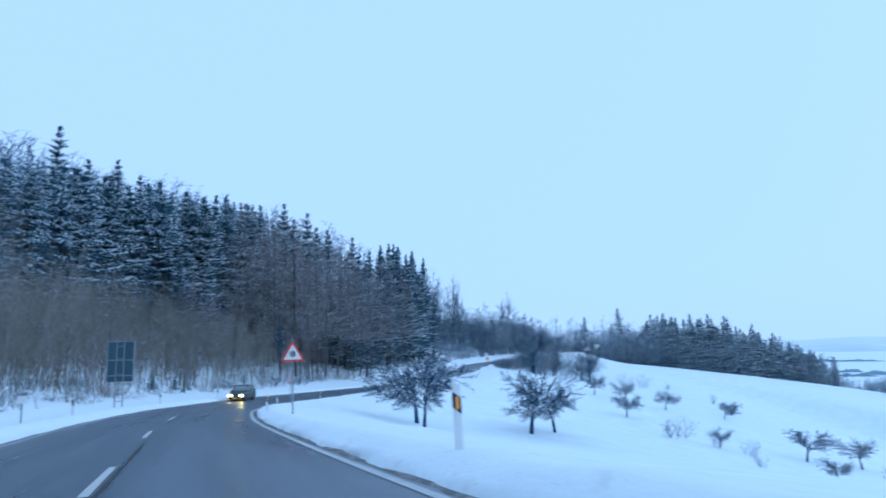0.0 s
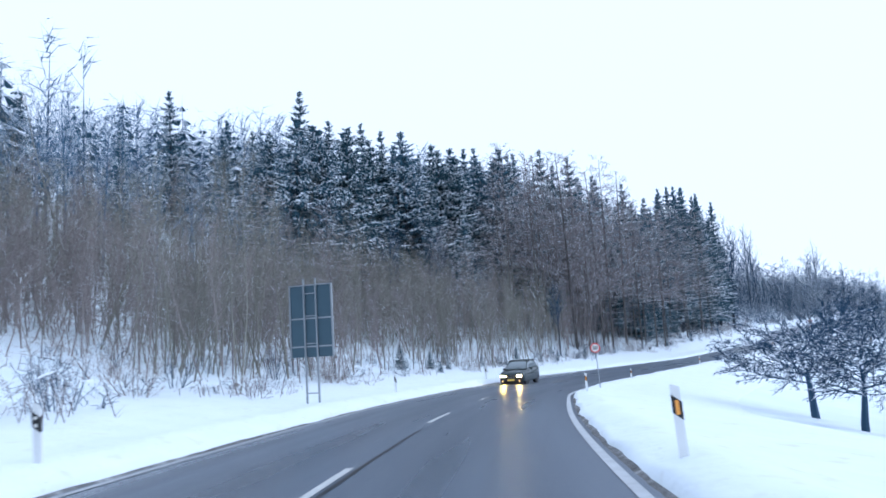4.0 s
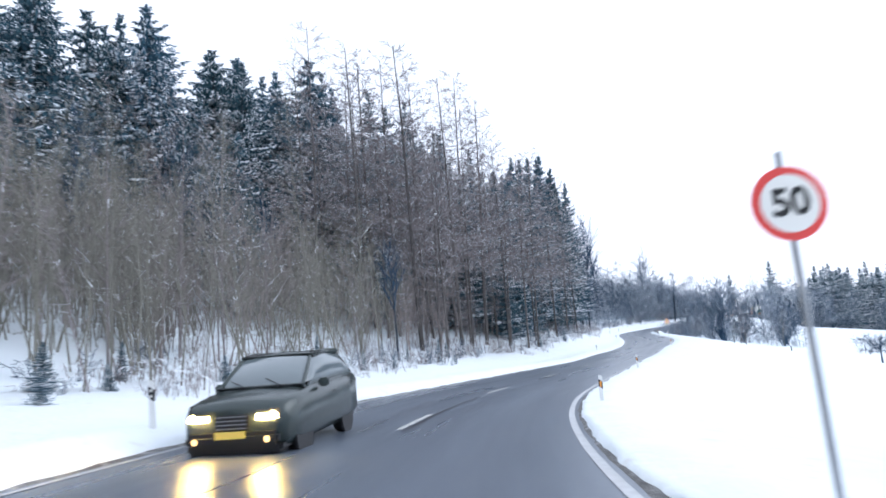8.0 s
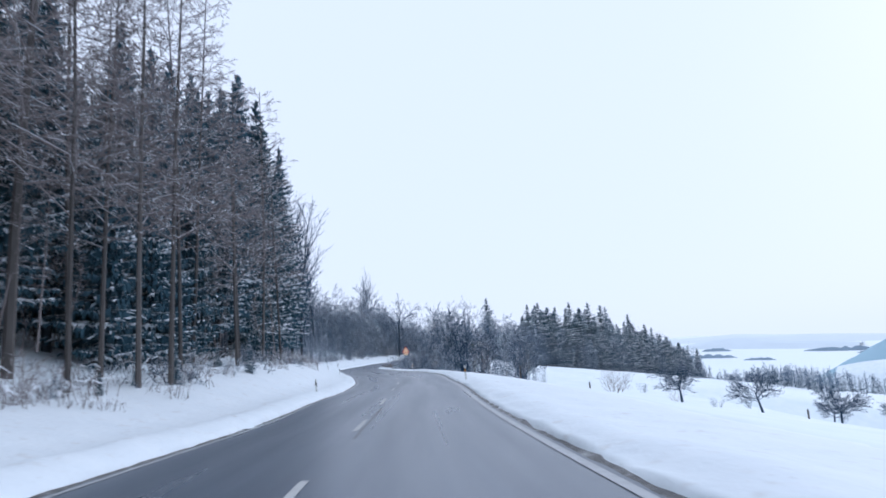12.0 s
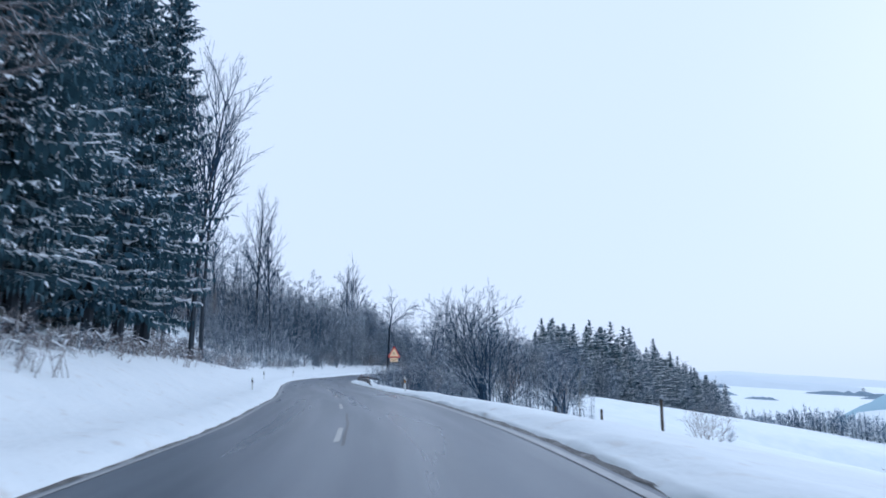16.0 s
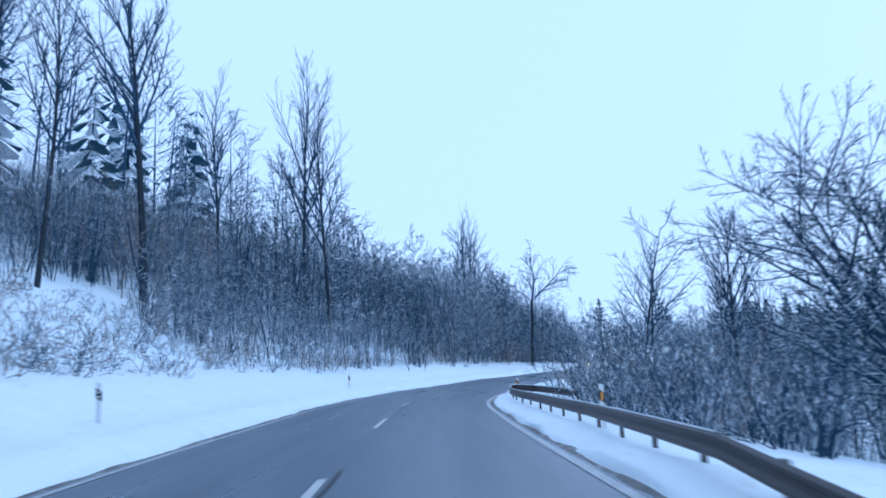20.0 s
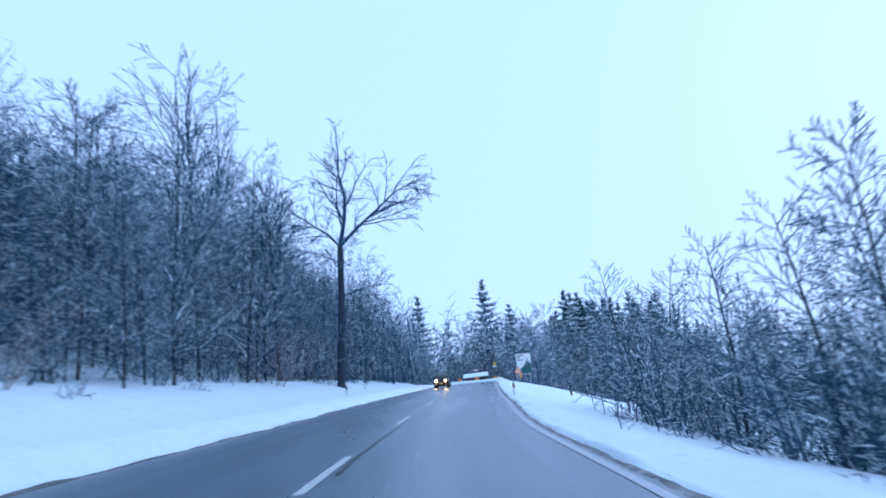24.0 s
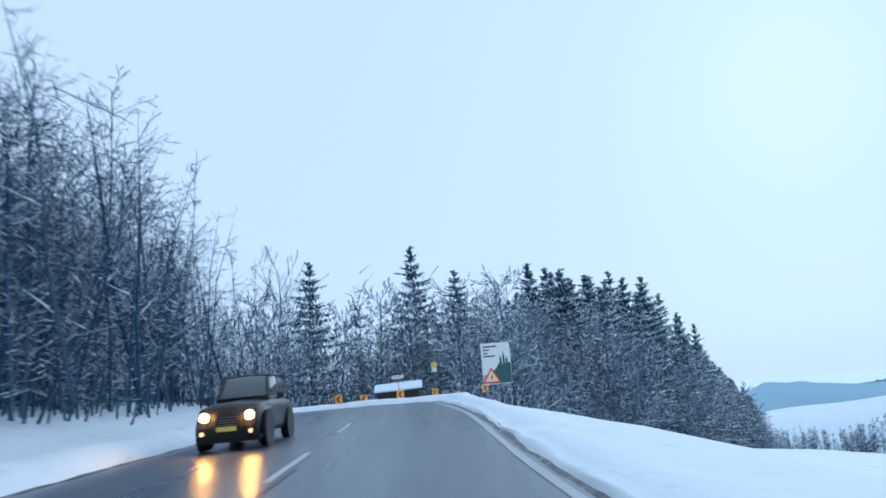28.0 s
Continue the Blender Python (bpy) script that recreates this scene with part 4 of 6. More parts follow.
def far_tree(soup, rnd, p, h, spruce):
    """A small plain tree for woods seen from far off."""
    if spruce:
        soup.spike(p - Vector((0, 0, 1)), p + Vector((0, 0, h)), h * 0.012, slot=0)
        for k in range(9):
            u = k / 9
            w = h * 0.17 * (1 - u) ** 0.8 + 0.3
            z = h * (0.12 + 0.86 * u)
            for j in range(6):
                a = 1.047 * (j + rnd.uniform(-0.3, 0.3)) + k
                o, sd = vec_on(a, w * rnd.uniform(0.7, 1.15)), vec_on(a + 1.57, w * 0.36)
                c, e = p + Vector((0, 0, z + w * 0.35)), p + o + Vector((0, 0, z - w * 0.35))
                soup.blade(c, e + sd, e + o * 0.25, e - sd, slot=1 + (rnd.random() < 0.32))
    else:
        soup.spike(p - Vector((0, 0, 1)), p + Vector((rnd.uniform(-1, 1), rnd.uniform(-1, 1), h)), h * 0.011)
        for k in range(34):
            z = h * rnd.uniform(0.22, 0.98)
            q = p + Vector((0, 0, z))
            e = q + vec_on(rnd.uniform(0, 6.283), h * 0.26 * rnd.uniform(0.4, 1.0) * (1.25 - z / h), h * rnd.uniform(0.03, 0.16))
            soup.sliver(q, e, 0.09, slot=3)
            for j in range(2):
                m = q.lerp(e, rnd.uniform(0.3, 0.9))
                soup.sliver(m, m + vec_on(rnd.uniform(0, 6.283), h * 0.08, h * rnd.uniform(-0.02, 0.08)), 0.08, slot=3 if rnd.random() < 0.7 else 2)


def far_woods(label, seed, count, place, spruces, tall):
    """Many small trees joined into one object."""
    rnd = random.Random(seed)
    soup = Soup()
    for _ in range(count):
        p = place(rnd)
        if p is not None:
            far_tree(soup, rnd, p, rnd.uniform(*tall), rnd.random() < spruces)
    ob = put("far_woods", soup.mesh("far_woods", [BARK_DARK, NEEDLES, TWIG_SNOW, BARK_HAZE]))
    return tagged(ob, label, "woods", kind="stuff")


def plant_woods():
    stems = []
    # the spruces that stand up over the slope
    for x, y, top in ((-48, 117, 30.8), (-41.5, 127, 30.8), (-28.5, 139.5, 28.8), (-40.8, 143.3, 32.4), (-49, 111, 28.5), (-50, 121, 29.5), (-46.5, 125, 29), (-43.5, 132, 31),
                      (-45.5, 128, 28), (-37, 142, 30), (-31, 151, 31), (-53, 115, 30), (-38, 135, 28), (-55, 122, 31), (-34, 146, 31), (-58, 112, 30), (-51, 107, 27.5), (-36, 137, 27)):
        stems.append(on_ground(x, y))
        plant_to("spruce", x, y, top, int(x + y) % 3, wide=1.45)
    for x, y, top in ((-20.8, 132.4, 25.8), (-15.7, 124.4, 22), (-12, 127.5, 22), (-4.2, 141, 15), (-18.2, 130.4, 24), (-2.9, 142.5, 16), (-7.4, 146.6, 20), (-25.2, 124, 25),
                      (-11, 135, 24), (-24, 136, 27), (-16, 140, 26), (-9, 141, 24), (-27, 131, 27), (-21, 126, 23)):
        stems.append(on_ground(x, y))
        plant_to("larch", x, y, top, int(x + y) % 3)
    # spruces close to the road past the bend, then the woods behind them
    scatter("spruce_near", 12, 166, 186, 14.5, 23, 81, (0.75, 0.9), 2.8, stems)
    scatter("spruce_near", 22, 186, 220, 13.5, 23, 1, (0.95, 1.15), 2.8, stems)
    scatter("spruce_near", 12, 142, 168, 17, 27, 84, (0.65, 0.85), 2.8, stems)
    scatter("spruce_low", 22, 140, 216, 14, 24, 82, (0.7, 1.2), 2.2, stems)
    for x, y, k in ((-23.6, 81.0, 0.09), (-25.5, 84.0, 0.14), (-24.2, 85.6, 0.08), (-27.0, 80.5, 0.17), (-22.5, 92.0, 0.1), (-21.0, 97.0, 0.09)):
        stems.append(on_ground(x, y))
        plant("spruce_low", on_ground(x, y), k, None, random.Random(int(y)), 0, wide=1.5)
    scatter("spruce_low", 12, 110, 150, 20, 34, 83, (0.7, 1.2), 2.4, stems)
    scatter("spruce", 30, 140, 206, 24, 48, 31, (1.0, 1.25), 3.0, stems)
    scatter("spruce", 12, 118, 160, 24, 40, 2, (0.75, 1.05), 2.8, stems)
    scatter("larch", 9, 138, 186, 11, 17, 63, (0.85, 1.0), 3.0, stems)
    scatter("larch", 26, 122, 160, 12.5, 30, 3, (0.8, 1.0), 2.3, stems)
    scatter("young", 34, 84, 126, 12.5, 26, 203, (0.75, 1.0), 2.0, stems)
    scatter("beech", 7, 96, 150, 13, 30, 4, (0.42, 0.55), 2.8, stems)
    scatter("larch", 10, 128, 160, 28, 46, 5, (0.8, 1.0), 2.8, stems)
    scatter("beech_far", 24, 0, 110, 30, 50, 6, (0.5, 0.65), 3.4, stems)
    scatter("beech_far", 36, 0, 110, 45, 80, 36, (0.7, 0.9), 3.4, stems)
    scatter("spruce_far", 34, 100, 240, 42, 90, 7, (1.05, 1.35), 3.8, stems)
    scatter("spruce_far", 14, 30, 110, 50, 90, 37, (0.75, 0.95), 3.8, stems)
    scatter("beech_far", 60, -40, 120, 60, 130, 8, (0.8, 1.0), 4.2, stems)
    scatter("beech_far", 22, -60, 10, 26, 60, 9, (0.5, 0.7), 4.0, stems)
    plant("larch", beside(69.1, 12.2), 0.5, 0.5, random.Random(12), 1)
    # the tall beeches beyond the spruces
    for x, y, top, w in ((33.5, 287.5, 29.9, 2), (20.1, 270.5, 31, 1), (24.8, 280.5, 25.2, 0), (17.0, 210.8, 20.5, 3), (15.5, 240.5, 28, 3), (14.6, 247.5, 29, 2), (14.0, 255.1, 27, 0),
                         (11.3, 248.5, 29, 1), (15.6, 260.9, 24, 2), (67.3, 341.8, 26.5, 0), (62, 325, 21.8, 2), (65.5, 314.9, 8.4, 1), (35.6, 284.7, 22, 3), (19.0, 228.5, 25, 0), (13.5, 222, 26, 1)):
        stems.append(on_ground(x, y))
        plant_to("beech", x, y, top, w)
    for s, d, h in ((221, 15.5, 1.1), (228, 19, 1.0), (225, 24, 1.0)):
        p = beside(s, d)
        stems.append(p)
        plant("beech", p, h, None, random.Random(int(s)))
    scatter("deep_thicket", 44, 285, 395, 17, 28, 73, (0.8, 1.1), 3.0)
    scatter("frosted", 18, 312, 348, 13, 28, 78, (0.75, 1.0), 2.0, stems)
    scatter("deep_thicket", 20, 350, 390, 16, 28, 79, (0.85, 1.1), 2.6)
    scatter("deep_thicket", 46, 230, 300, 24, 50, 74, (0.5, 0.72), 3.0)
    scatter("frosted", 26, 322, 378, 9.2, 18, 75, (0.5, 0.8), 1.5)
    scatter("frosted", 14, 316, 338, 12, 24, 76, (0.7, 0.95), 2.0, stems)
    scatter("deep_thicket", 26, 264, 302, 16, 40, 70, (0.45, 0.7), 3.0)
    scatter("deep_thicket", 48, 302, 392, 18, 44, 71, (0.65, 1.0), 3.0)
    scatter("young", 50, 222, 340, 22, 50, 10, (0.5, 0.8), 2.2, stems)
    scatter("thicket", 50, 220, 300, 22, 50, 11, (0.55, 0.85), 3.0)
    scatter("frost_thicket", 60, 226, 345, 20, 44, 33, (0.55, 0.85), 2.6)
    scatter("beech_far", 46, 225, 380, 28, 70, 34, (0.3, 0.46), 3.2, stems)
    scatter("frost_thicket", 70, 262, 392, 11, 22, 12, (0.4, 0.8), 1.6)
    scatter("frosted", 12, 270, 302, 9.5, 13, 57, (0.3, 0.5), 1.8, stems)
    scatter("frosted", 36, 302, 392, 9.5, 15, 13, (0.55, 0.9), 1.6, stems)
    scatter("frosted", 16, 268, 302, 12, 26, 56, (0.36, 0.54), 2.2, stems)
    scatter("frosted", 28, 302, 392, 13, 26, 53, (0.72, 1.0), 2.2, stems)
    scatter("frosted_far", 12, 302, 392, 18, 30, 54, (0.95, 1.35), 2.4, stems)
    scatter("frost_clump", 16, 290, 392, 24, 48, 55, (0.9, 1.25), 5.0)
    scatter("bush", 30, 285, 392, 8.8, 12, 72, (0.5, 1.0), 1.6)
    scatter("deep_thicket", 34, 350, 396, 14, 30, 171, (0.65, 0.95), 2.2)
    scatter("deep_thicket", 44, 338, 392, 10.5, 20, 172, (0.5, 0.78), 1.6)
    # the dense wood inside the last bend
    rnd = random.Random(95)
    inner = []
    for k in range(1200):
        s, d = rnd.uniform(348, 384), rnd.uniform(8.3, 24)
        p = beside(s, d)
        if offset_at(p.x, p.y) < 8.0 or any((p.x - q.x) ** 2 + (p.y - q.y) ** 2 < 1.7 for q in inner):
            continue
        inner.append(p)
        key = ("frosted", "frost_thicket", "bush", "frost_thicket")[len(inner) % 4]
        plant(key, p, {"frosted": rnd.uniform(0.6, 0.9), "frost_thicket": rnd.uniform(0.6, 0.9), "deep_thicket": rnd.uniform(0.5, 0.75), "bush": rnd.uniform(0.8, 1.2)}[key], None, rnd)
        if len(inner) == 110:
            break
    # the brown thicket and saplings along the first bends
    scatter("deep_brown", 50, -40, 150, 45, 100, 93, (1.2, 1.7), 5.0)
    scatter("deep_brown", 28, 92, 170, 16, 36, 94, (0.7, 1.0), 3.4)
    scatter("deep_brown", 60, -30, 135, 28, 66, 91, (0.8, 1.05), 4.0)
    scatter("thicket", 80, -30, 62, 15, 34, 14, (0.7, 1.0), 2.6)
    scatter("deep_brown", 22, 56, 96, 13, 30, 95, (0.6, 0.85), 3.0)
    scatter("thicket", 12, 92, 126, 15, 26, 96, (0.6, 0.9), 2.4)
    scatter("thicket", 62, 55, 110, 14, 38, 15, (0.75, 1.1), 2.6)
    scatter("young", 60, 60, 130, 12, 34, 16, (0.5, 0.78), 2.0, stems)
    scatter("young", 26, -10, 62, 14, 30, 46, (0.5, 0.7), 2.0, stems)
    scatter("brush", 60, -10, 135, 9.5, 18, 17, (0.5, 1.0), 0.9)
    scatter("spruce_low", 22, 86, 168, 9.2, 14, 219, (0.06, 0.14), 1.2)
    scatter("brush", 60, 84, 215, 8.4, 15, 217, (0.45, 0.95), 0.9)
    scatter("bush", 30, 88, 200, 10.5, 16, 218, (0.3, 0.6), 1.4)
    scatter("shrub", 110, -6, 165, 8.8, 17, 117, (0.5, 1.2), 1.0)
    scatter("bush", 18, 12, 34, 9.5, 14.0, 118, (1.0, 1.5), 1.4)
    scatter("bush", 10, 36, 70, 10.5, 15, 119, (0.4, 0.75), 1.4)
    scatter("shrub", 60, 150, 290, 9.5, 20, 120, (0.5, 1.1), 1.0)
    scatter("thicket", 10, 86, 130, 18, 30, 121, (0.75, 1.1), 2.6)
    scatter("brush", 12, 150, 290, 9.5, 22, 18, (0.6, 1.1), 1.0)
    scatter("shrub", 34, 140, 205, 9.0, 14, 58, (0.4, 0.9), 0.8)
    scatter("shrub", 120, 218, 280, 9.5, 24, 92, (0.6, 1.5), 0.9)
    scatter("bush", 40, 218, 284, 10.5, 24, 59, (0.25, 0.6), 1.3)
    scatter("shrub", 24, 290, 370, 8.8, 13, 27, (0.5, 1.0), 1.2)
    # the wooded gully below the guard rail
    scatter("bush", 40, 242, 300, -15, -8, 19, (0.7, 1.1), 1.5)
    for k, (s, d) in enumerate(((243, -8.5), (246, -9.5), (249, -8.2), (251, -10.5), (253, -8.8), (255, -11.5), (257, -10), (259, -9.2), (262, -8.2), (248, -12), (252, -13), (245, -11.5), (264, -9.5), (241, -10.5))):
        plant("bush", beside(s, d), 0.9 + 0.05 * (k % 5), None, random.Random(k), k % 2)
    scatter("bush", 18, 276, 300, -14, -8.6, 47, (0.7, 1.05), 1.6)
    scatter("frost_thicket", 16, 276, 302, -15, -10, 147, (0.5, 0.7), 1.8)
    scatter("frost_thicket", 30, 262, 322, -22, -9, 48, (0.4, 0.65), 2.0)
    for s, d, k, h in ((319, -9.3, "frosted", 0.8), (318, -10, "broad", 0.32), (315, -9.6, "frosted", 0.6), (312, -9.6, "frosted", 0.7), (309.5, -10, "frosted", 0.42), (307, -9.5, "bush", 1.0), (304, -10, "frosted", 0.4),
                       (284, -10, "frosted", 0.85), (289, -11, "frosted", 0.75), (294, -10.5, "frosted", 0.6), (281, -12, "frosted", 0.9), (286, -12.5, "oak", 0.85), (291, -13.5, "beech", 0.6), (278, -13, "frosted", 0.8)):
        plant(k, beside(s, d), h, None, random.Random(int(s)), 0)
    scatter("frosted", 16, 258, 306, -34, -16, 20, (0.6, 0.9), 2.4, stems)
    scatter("young", 12, 256, 300, -40, -18, 21, (0.6, 0.9), 2.6, stems)
    scatter("frost_thicket", 12, 262, 300, -40, -16, 22, (0.5, 0.8), 2.6)
    for x, y, k, top, w in ((56, 234.3, "broad", 4.9, 0), (76, 276, "beech", 7, 0), (64.8, 260, "beech", 5.6, 1), (67, 250, "broad", -1, 0), (88, 283, "beech", 5, 3), (77, 248, "broad", -3, 0), (84, 262, "broad", -1, 0)):
        plant_to(k, x, y, top, w)
    for x, y, k, z in ((69.6, 287.2, "bush", 1.1), (70.6, 288.9, "bush", 1.2), (72.0, 290.2, "frost_thicket", 0.6), (71.6, 287.4, "frost_thicket", 0.65),
                       (73.2, 288.8, "frosted", 0.45), (70.2, 286.2, "frosted", 0.4), (73.5, 291.4, "bush", 1.0), (72.4, 289.0, "deep_thicket", 0.35), (70.8, 287.6, "deep_thicket", 0.35)):
        plant(k, on_ground(x, y), z, None, random.Random(int(x * 9)), 0)
    for x, y, k, z in ((67.0, 283.4, "frosted", 0.62), (69.0, 285.0, "frosted", 0.55), (66.2, 280.6, "frosted", 0.72), (68.4, 281.8, "young", 0.6), (71.2, 285.8, "frosted", 0.6),
                       (65.0, 278.6, "frosted", 0.8), (64.4, 276.4, "young", 0.75), (67.8, 279.6, "frosted", 0.8), (70.0, 283.2, "frost_thicket", 0.8), (66.4, 282.0, "frost_thicket", 0.7)):
        plant(k, on_ground(x, y), z, None, random.Random(int(x * 7)), 0)
    # marked trees near the end
    plant("forked_oak", on_ground(71.3, 318.0), 1.0, 0.0, random.Random(5), 0)

    def hillside(s0, s1, d0, d1):
        def place(rnd):
            p = beside(rnd.uniform(s0, s1), rnd.uniform(d0, d1))
            return p if offset_at(p.x, p.y) > d0 * 0.9 else None
        return place

    far_woods("mixed winter forest covering the upper hillside", 200, 800, hillside(-70, 250, 65, 230), 0.3, (21, 30))
    far_woods("leafless winter forest on the hillside past the bends", 201, 520, hillside(200, 345, 45, 190), 0.1, (20, 27))


def plant_end_woods():
    rnd = random.Random(77)
    stems = []

    def front(x):
        return 364 + max(0, x - 135) * 0.36

    def open_ground(x, y):
        return offset_at(x, y) < 14 or (100 < x < 127 and y < 384) or y < front(x)

    # tops of the wood: level over the bend, then falling with the slope
    def crown_line(x):
        return float(np.interp(x, [80, 110, 135, 160, 195, 228, 266, 303, 330], [7, 8, 9.5, 13, 14, 14, 4, -8, -16]))

    for x, y, top in ((157, 416.6, 18.8), (130.9, 409, 14.5), (186.8, 413.6, 18.6), (187.2, 400.3, 14.4), (190.6, 394, 13.3), (228, 418, 16.6), (200, 398, 13), (176, 396, 12.5), (181, 391, 11), (210, 404, 14), (172, 402, 14.5)):
        stems.append(on_ground(x, y))
        plant_to("spruce_far", x, y, top, int(x) % 3, wide=1.3)
    n = spruces = 0
    while n < 200:
        x = rnd.uniform(84, 325)
        y = front(x) + rnd.triangular(0, 44, 6)
        if open_ground(x, y):
            continue
        p = on_ground(x, y)
        if any((p - q).length < 2.7 for q in stems):
            continue
        stems.append(p)
        n += 1
        depth = min(1.0, 0.62 + (y - front(x)) / 40)
        top = p.z + (crown_line(x) - p.z) * depth * rnd.uniform(0.8, 1.02)
        if rnd.random() < (0.9 if x > 165 and y > front(x) + 6 else 0.06) and spruces < 110:
            spruces += 1
            plant_to("spruce_far", x, y, top, rnd.randrange(3), wide=rnd.uniform(1.1, 1.45))
        else:
            plant_to("frosted_far", x, y, p.z + (top - p.z) * (0.78 if x > 160 else 0.92), rnd.randrange(3))
    for x, y, top in ((121, 397, 13.5), (118, 392, 10), (127, 400, 10.5), (139, 396, 10), (145, 402, 12), (112, 394, 8)):
        plant_to("beech_far", x, y, top, int(x) % 3)
    for _ in range(90):
        x = rnd.uniform(88, 250)
        y = front(x) + rnd.triangular(0, 50, 8)
        if not open_ground(x, y) and y > front(x) + 3:
            plant("frost_clump", on_ground(x, y), rnd.uniform(0.9, 1.4), None, rnd)
    for _ in range(120):
        x = rnd.uniform(92, 320)
        y = front(x) + rnd.uniform(0, 34)
        if offset_at(x, y) > 15 and not open_ground(x, y):
            plant("frost_thicket", on_ground(x, y), rnd.uniform(0.6, 1.0), None, rnd)
    for _ in range(70):
        x = rnd.uniform(88, 300)
        y = front(x) + rnd.uniform(8, 55)
        if offset_at(x, y) > 20:
            plant("deep_thicket", on_ground(x, y), rnd.uniform(0.8, 1.2), None, rnd)

    def ridge(r):
        x, y = r.uniform(40, 320), r.uniform(412, 520)
        return on_ground(x, y) if offset_at(x, y) > 14 and y > front(x) + 14 else None

    def slope(r):
        x = r.uniform(165, 325)
        y = front(x) + r.uniform(14, 70)
        return on_ground(x, y) if offset_at(x, y) > 14 else None

    far_woods("spruces crowding the slope behind the wood's edge", 204, 150, slope, 0.9, (20, 27))
    far_woods("mixed winter woods behind the bend", 202, 520, ridge, 0.35, (23, 31))

    def spur(r):
        x, y = r.uniform(300, 430), r.uniform(420, 530)
        return on_ground(x, y) if y > 430 + (x - 300) * 0.3 else None

    far_woods("low woods trailing down the slope", 203, 200, spur, 0.3, (10, 16))


def plant_orchard():
    rnd = random.Random(9)
    for x, y, k in ((3.8, 65.7, 1.15), (3.7, 75.2, 1.38), (19.2, 86.4, 1.4), (24.0, 92.0, 1.2), (57.9, 175.9, 0.85), (64.5, 169.5, 0.95), (73.0, 165.8, 0.9),
                    (71.6, 107.8, 0.95), (84.0, 111.0, 0.95), (49, 130, 0.75), (54, 76, 0.55), (58, 70, 0.6), (55, 105, 0.6), (92, 172, 0.8), (104, 190, 0.8)):
        plant("apple", on_ground(x, y), k, None, rnd)
    for x, y, k in ((84.9, 225.0, 1.3), (97.4, 239.2, 1.3), (109, 244.7, 0.9), (48.5, 108, 1.2), (52, 112, 1.0), (50, 85, 0.5), (88, 200, 0.7), (70, 190, 0.6), (56, 98, 0.9), (112, 215, 0.9)):
        plant("bush", on_ground(x, y), k, None, rnd)


plant_woods()
plant_end_woods()
plant_orchard()


# ---- far hills across the valley ----
def build_far_hills():
    def ridge(name, far, az0, az1, low, high, material, label, seed, jag=0.0, steps=90, skew=0.0, edge=4.0, mean=0.85, roll=0.35):
        verts, faces = [], []
        for k in range(steps + 1):
            u = k / steps
            a = radians(az0 + (az1 - az0) * u)
            fade = min(1.0, edge * u, edge * (1 - u))
            h = (high - low) * fade * (mean + skew * (u - 0.5) + roll * noise.noise(Vector((k * 0.07, seed, 0))) + jag * noise.noise(Vector((k * 0.9, seed, 0))))
            for r, z in ((far, low - 25), (far * 1.03, low + h * 0.55), (far * 1.08, low + h), (far * 1.2, low - 10)):
                verts.append((80 + math.sin(a) * r, 300 + math.cos(a) * r, z))
        for k in range(steps):
            for j in range(3):
                q = k * 4 + j
                faces.append((q, q + 4, q + 5, q + 1))
        ob = put(name, mesh_of(name, verts, faces, [material], smooth=True))
        tagged(ob, label, "hills", kind="structure")

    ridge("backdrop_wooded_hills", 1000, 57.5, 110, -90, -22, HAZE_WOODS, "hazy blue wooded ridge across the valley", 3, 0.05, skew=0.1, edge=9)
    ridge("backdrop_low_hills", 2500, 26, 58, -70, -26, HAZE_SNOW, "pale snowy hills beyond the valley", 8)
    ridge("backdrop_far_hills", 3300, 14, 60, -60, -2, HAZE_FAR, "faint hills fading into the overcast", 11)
    ridge("backdrop_snow_hill", 700, 61, 100, -96, -8, SNOW, "snowy rise on the valley's far side", 5, skew=0.6, edge=60, mean=0.75, roll=0.05)


def build_valley_woods():
    def strip(seed, label, x0, y0, x1, y1, wide, count, tall=(8, 14)):
        def place(r):
            t = r.random()
            x, y = x0 + (x1 - x0) * t + r.gauss(0, wide), y0 + (y1 - y0) * t + r.gauss(0, wide)
            return on_ground(x, y)
        far_woods(label, seed, count, place, 0.15, tall)

    strip(300, "line of bare trees in the valley", 330, 390, 640, 420, 8, 260)
    strip(301, "hedge of trees at the foot of the field", 284, 322, 408, 524, 5, 320, (6, 11))
    strip(302, "dark copse on the valley floor", 520, 640, 760, 560, 18, 120)
    # thin hedges and copses that cross the white fields
    soup, rnd = Soup(), random.Random(41)
    for _ in range(46):
        a, r = radians(rnd.uniform(28, 78)), rnd.uniform(620, 2500)
        cx, cy = 80 + math.sin(a) * r, 220 + math.cos(a) * r
        length, turn = rnd.uniform(40, 190) * (0.7 + r / 2500), a + 1.57 + rnd.uniform(-0.35, 0.35)
        n, tall = 18, rnd.uniform(4, 9) * (0.6 + r / 2200)
        start = len(soup.v)
        for k in range(n + 1):
            t = k / n - 0.5
            x, y = cx + math.sin(turn) * length * t, cy + math.cos(turn) * length * t
            z = ground_z(x, y)
            h = tall * (1 - (2 * abs(t)) ** 3) * rnd.uniform(0.55, 1.1)
            soup.v += [Vector((x, y, z - 2)), Vector((x, y, z + h))]
            if k:
                q = start + 2 * k
                soup.f.append((q - 2, q, q + 1, q - 1))
                soup.s.append(0)
    tagged(put("far_hedges", soup.mesh("far_hedges", [HAZE_HEDGE])), "thin haze-greyed hedges and copses on far white fields", "hedge", kind="stuff")


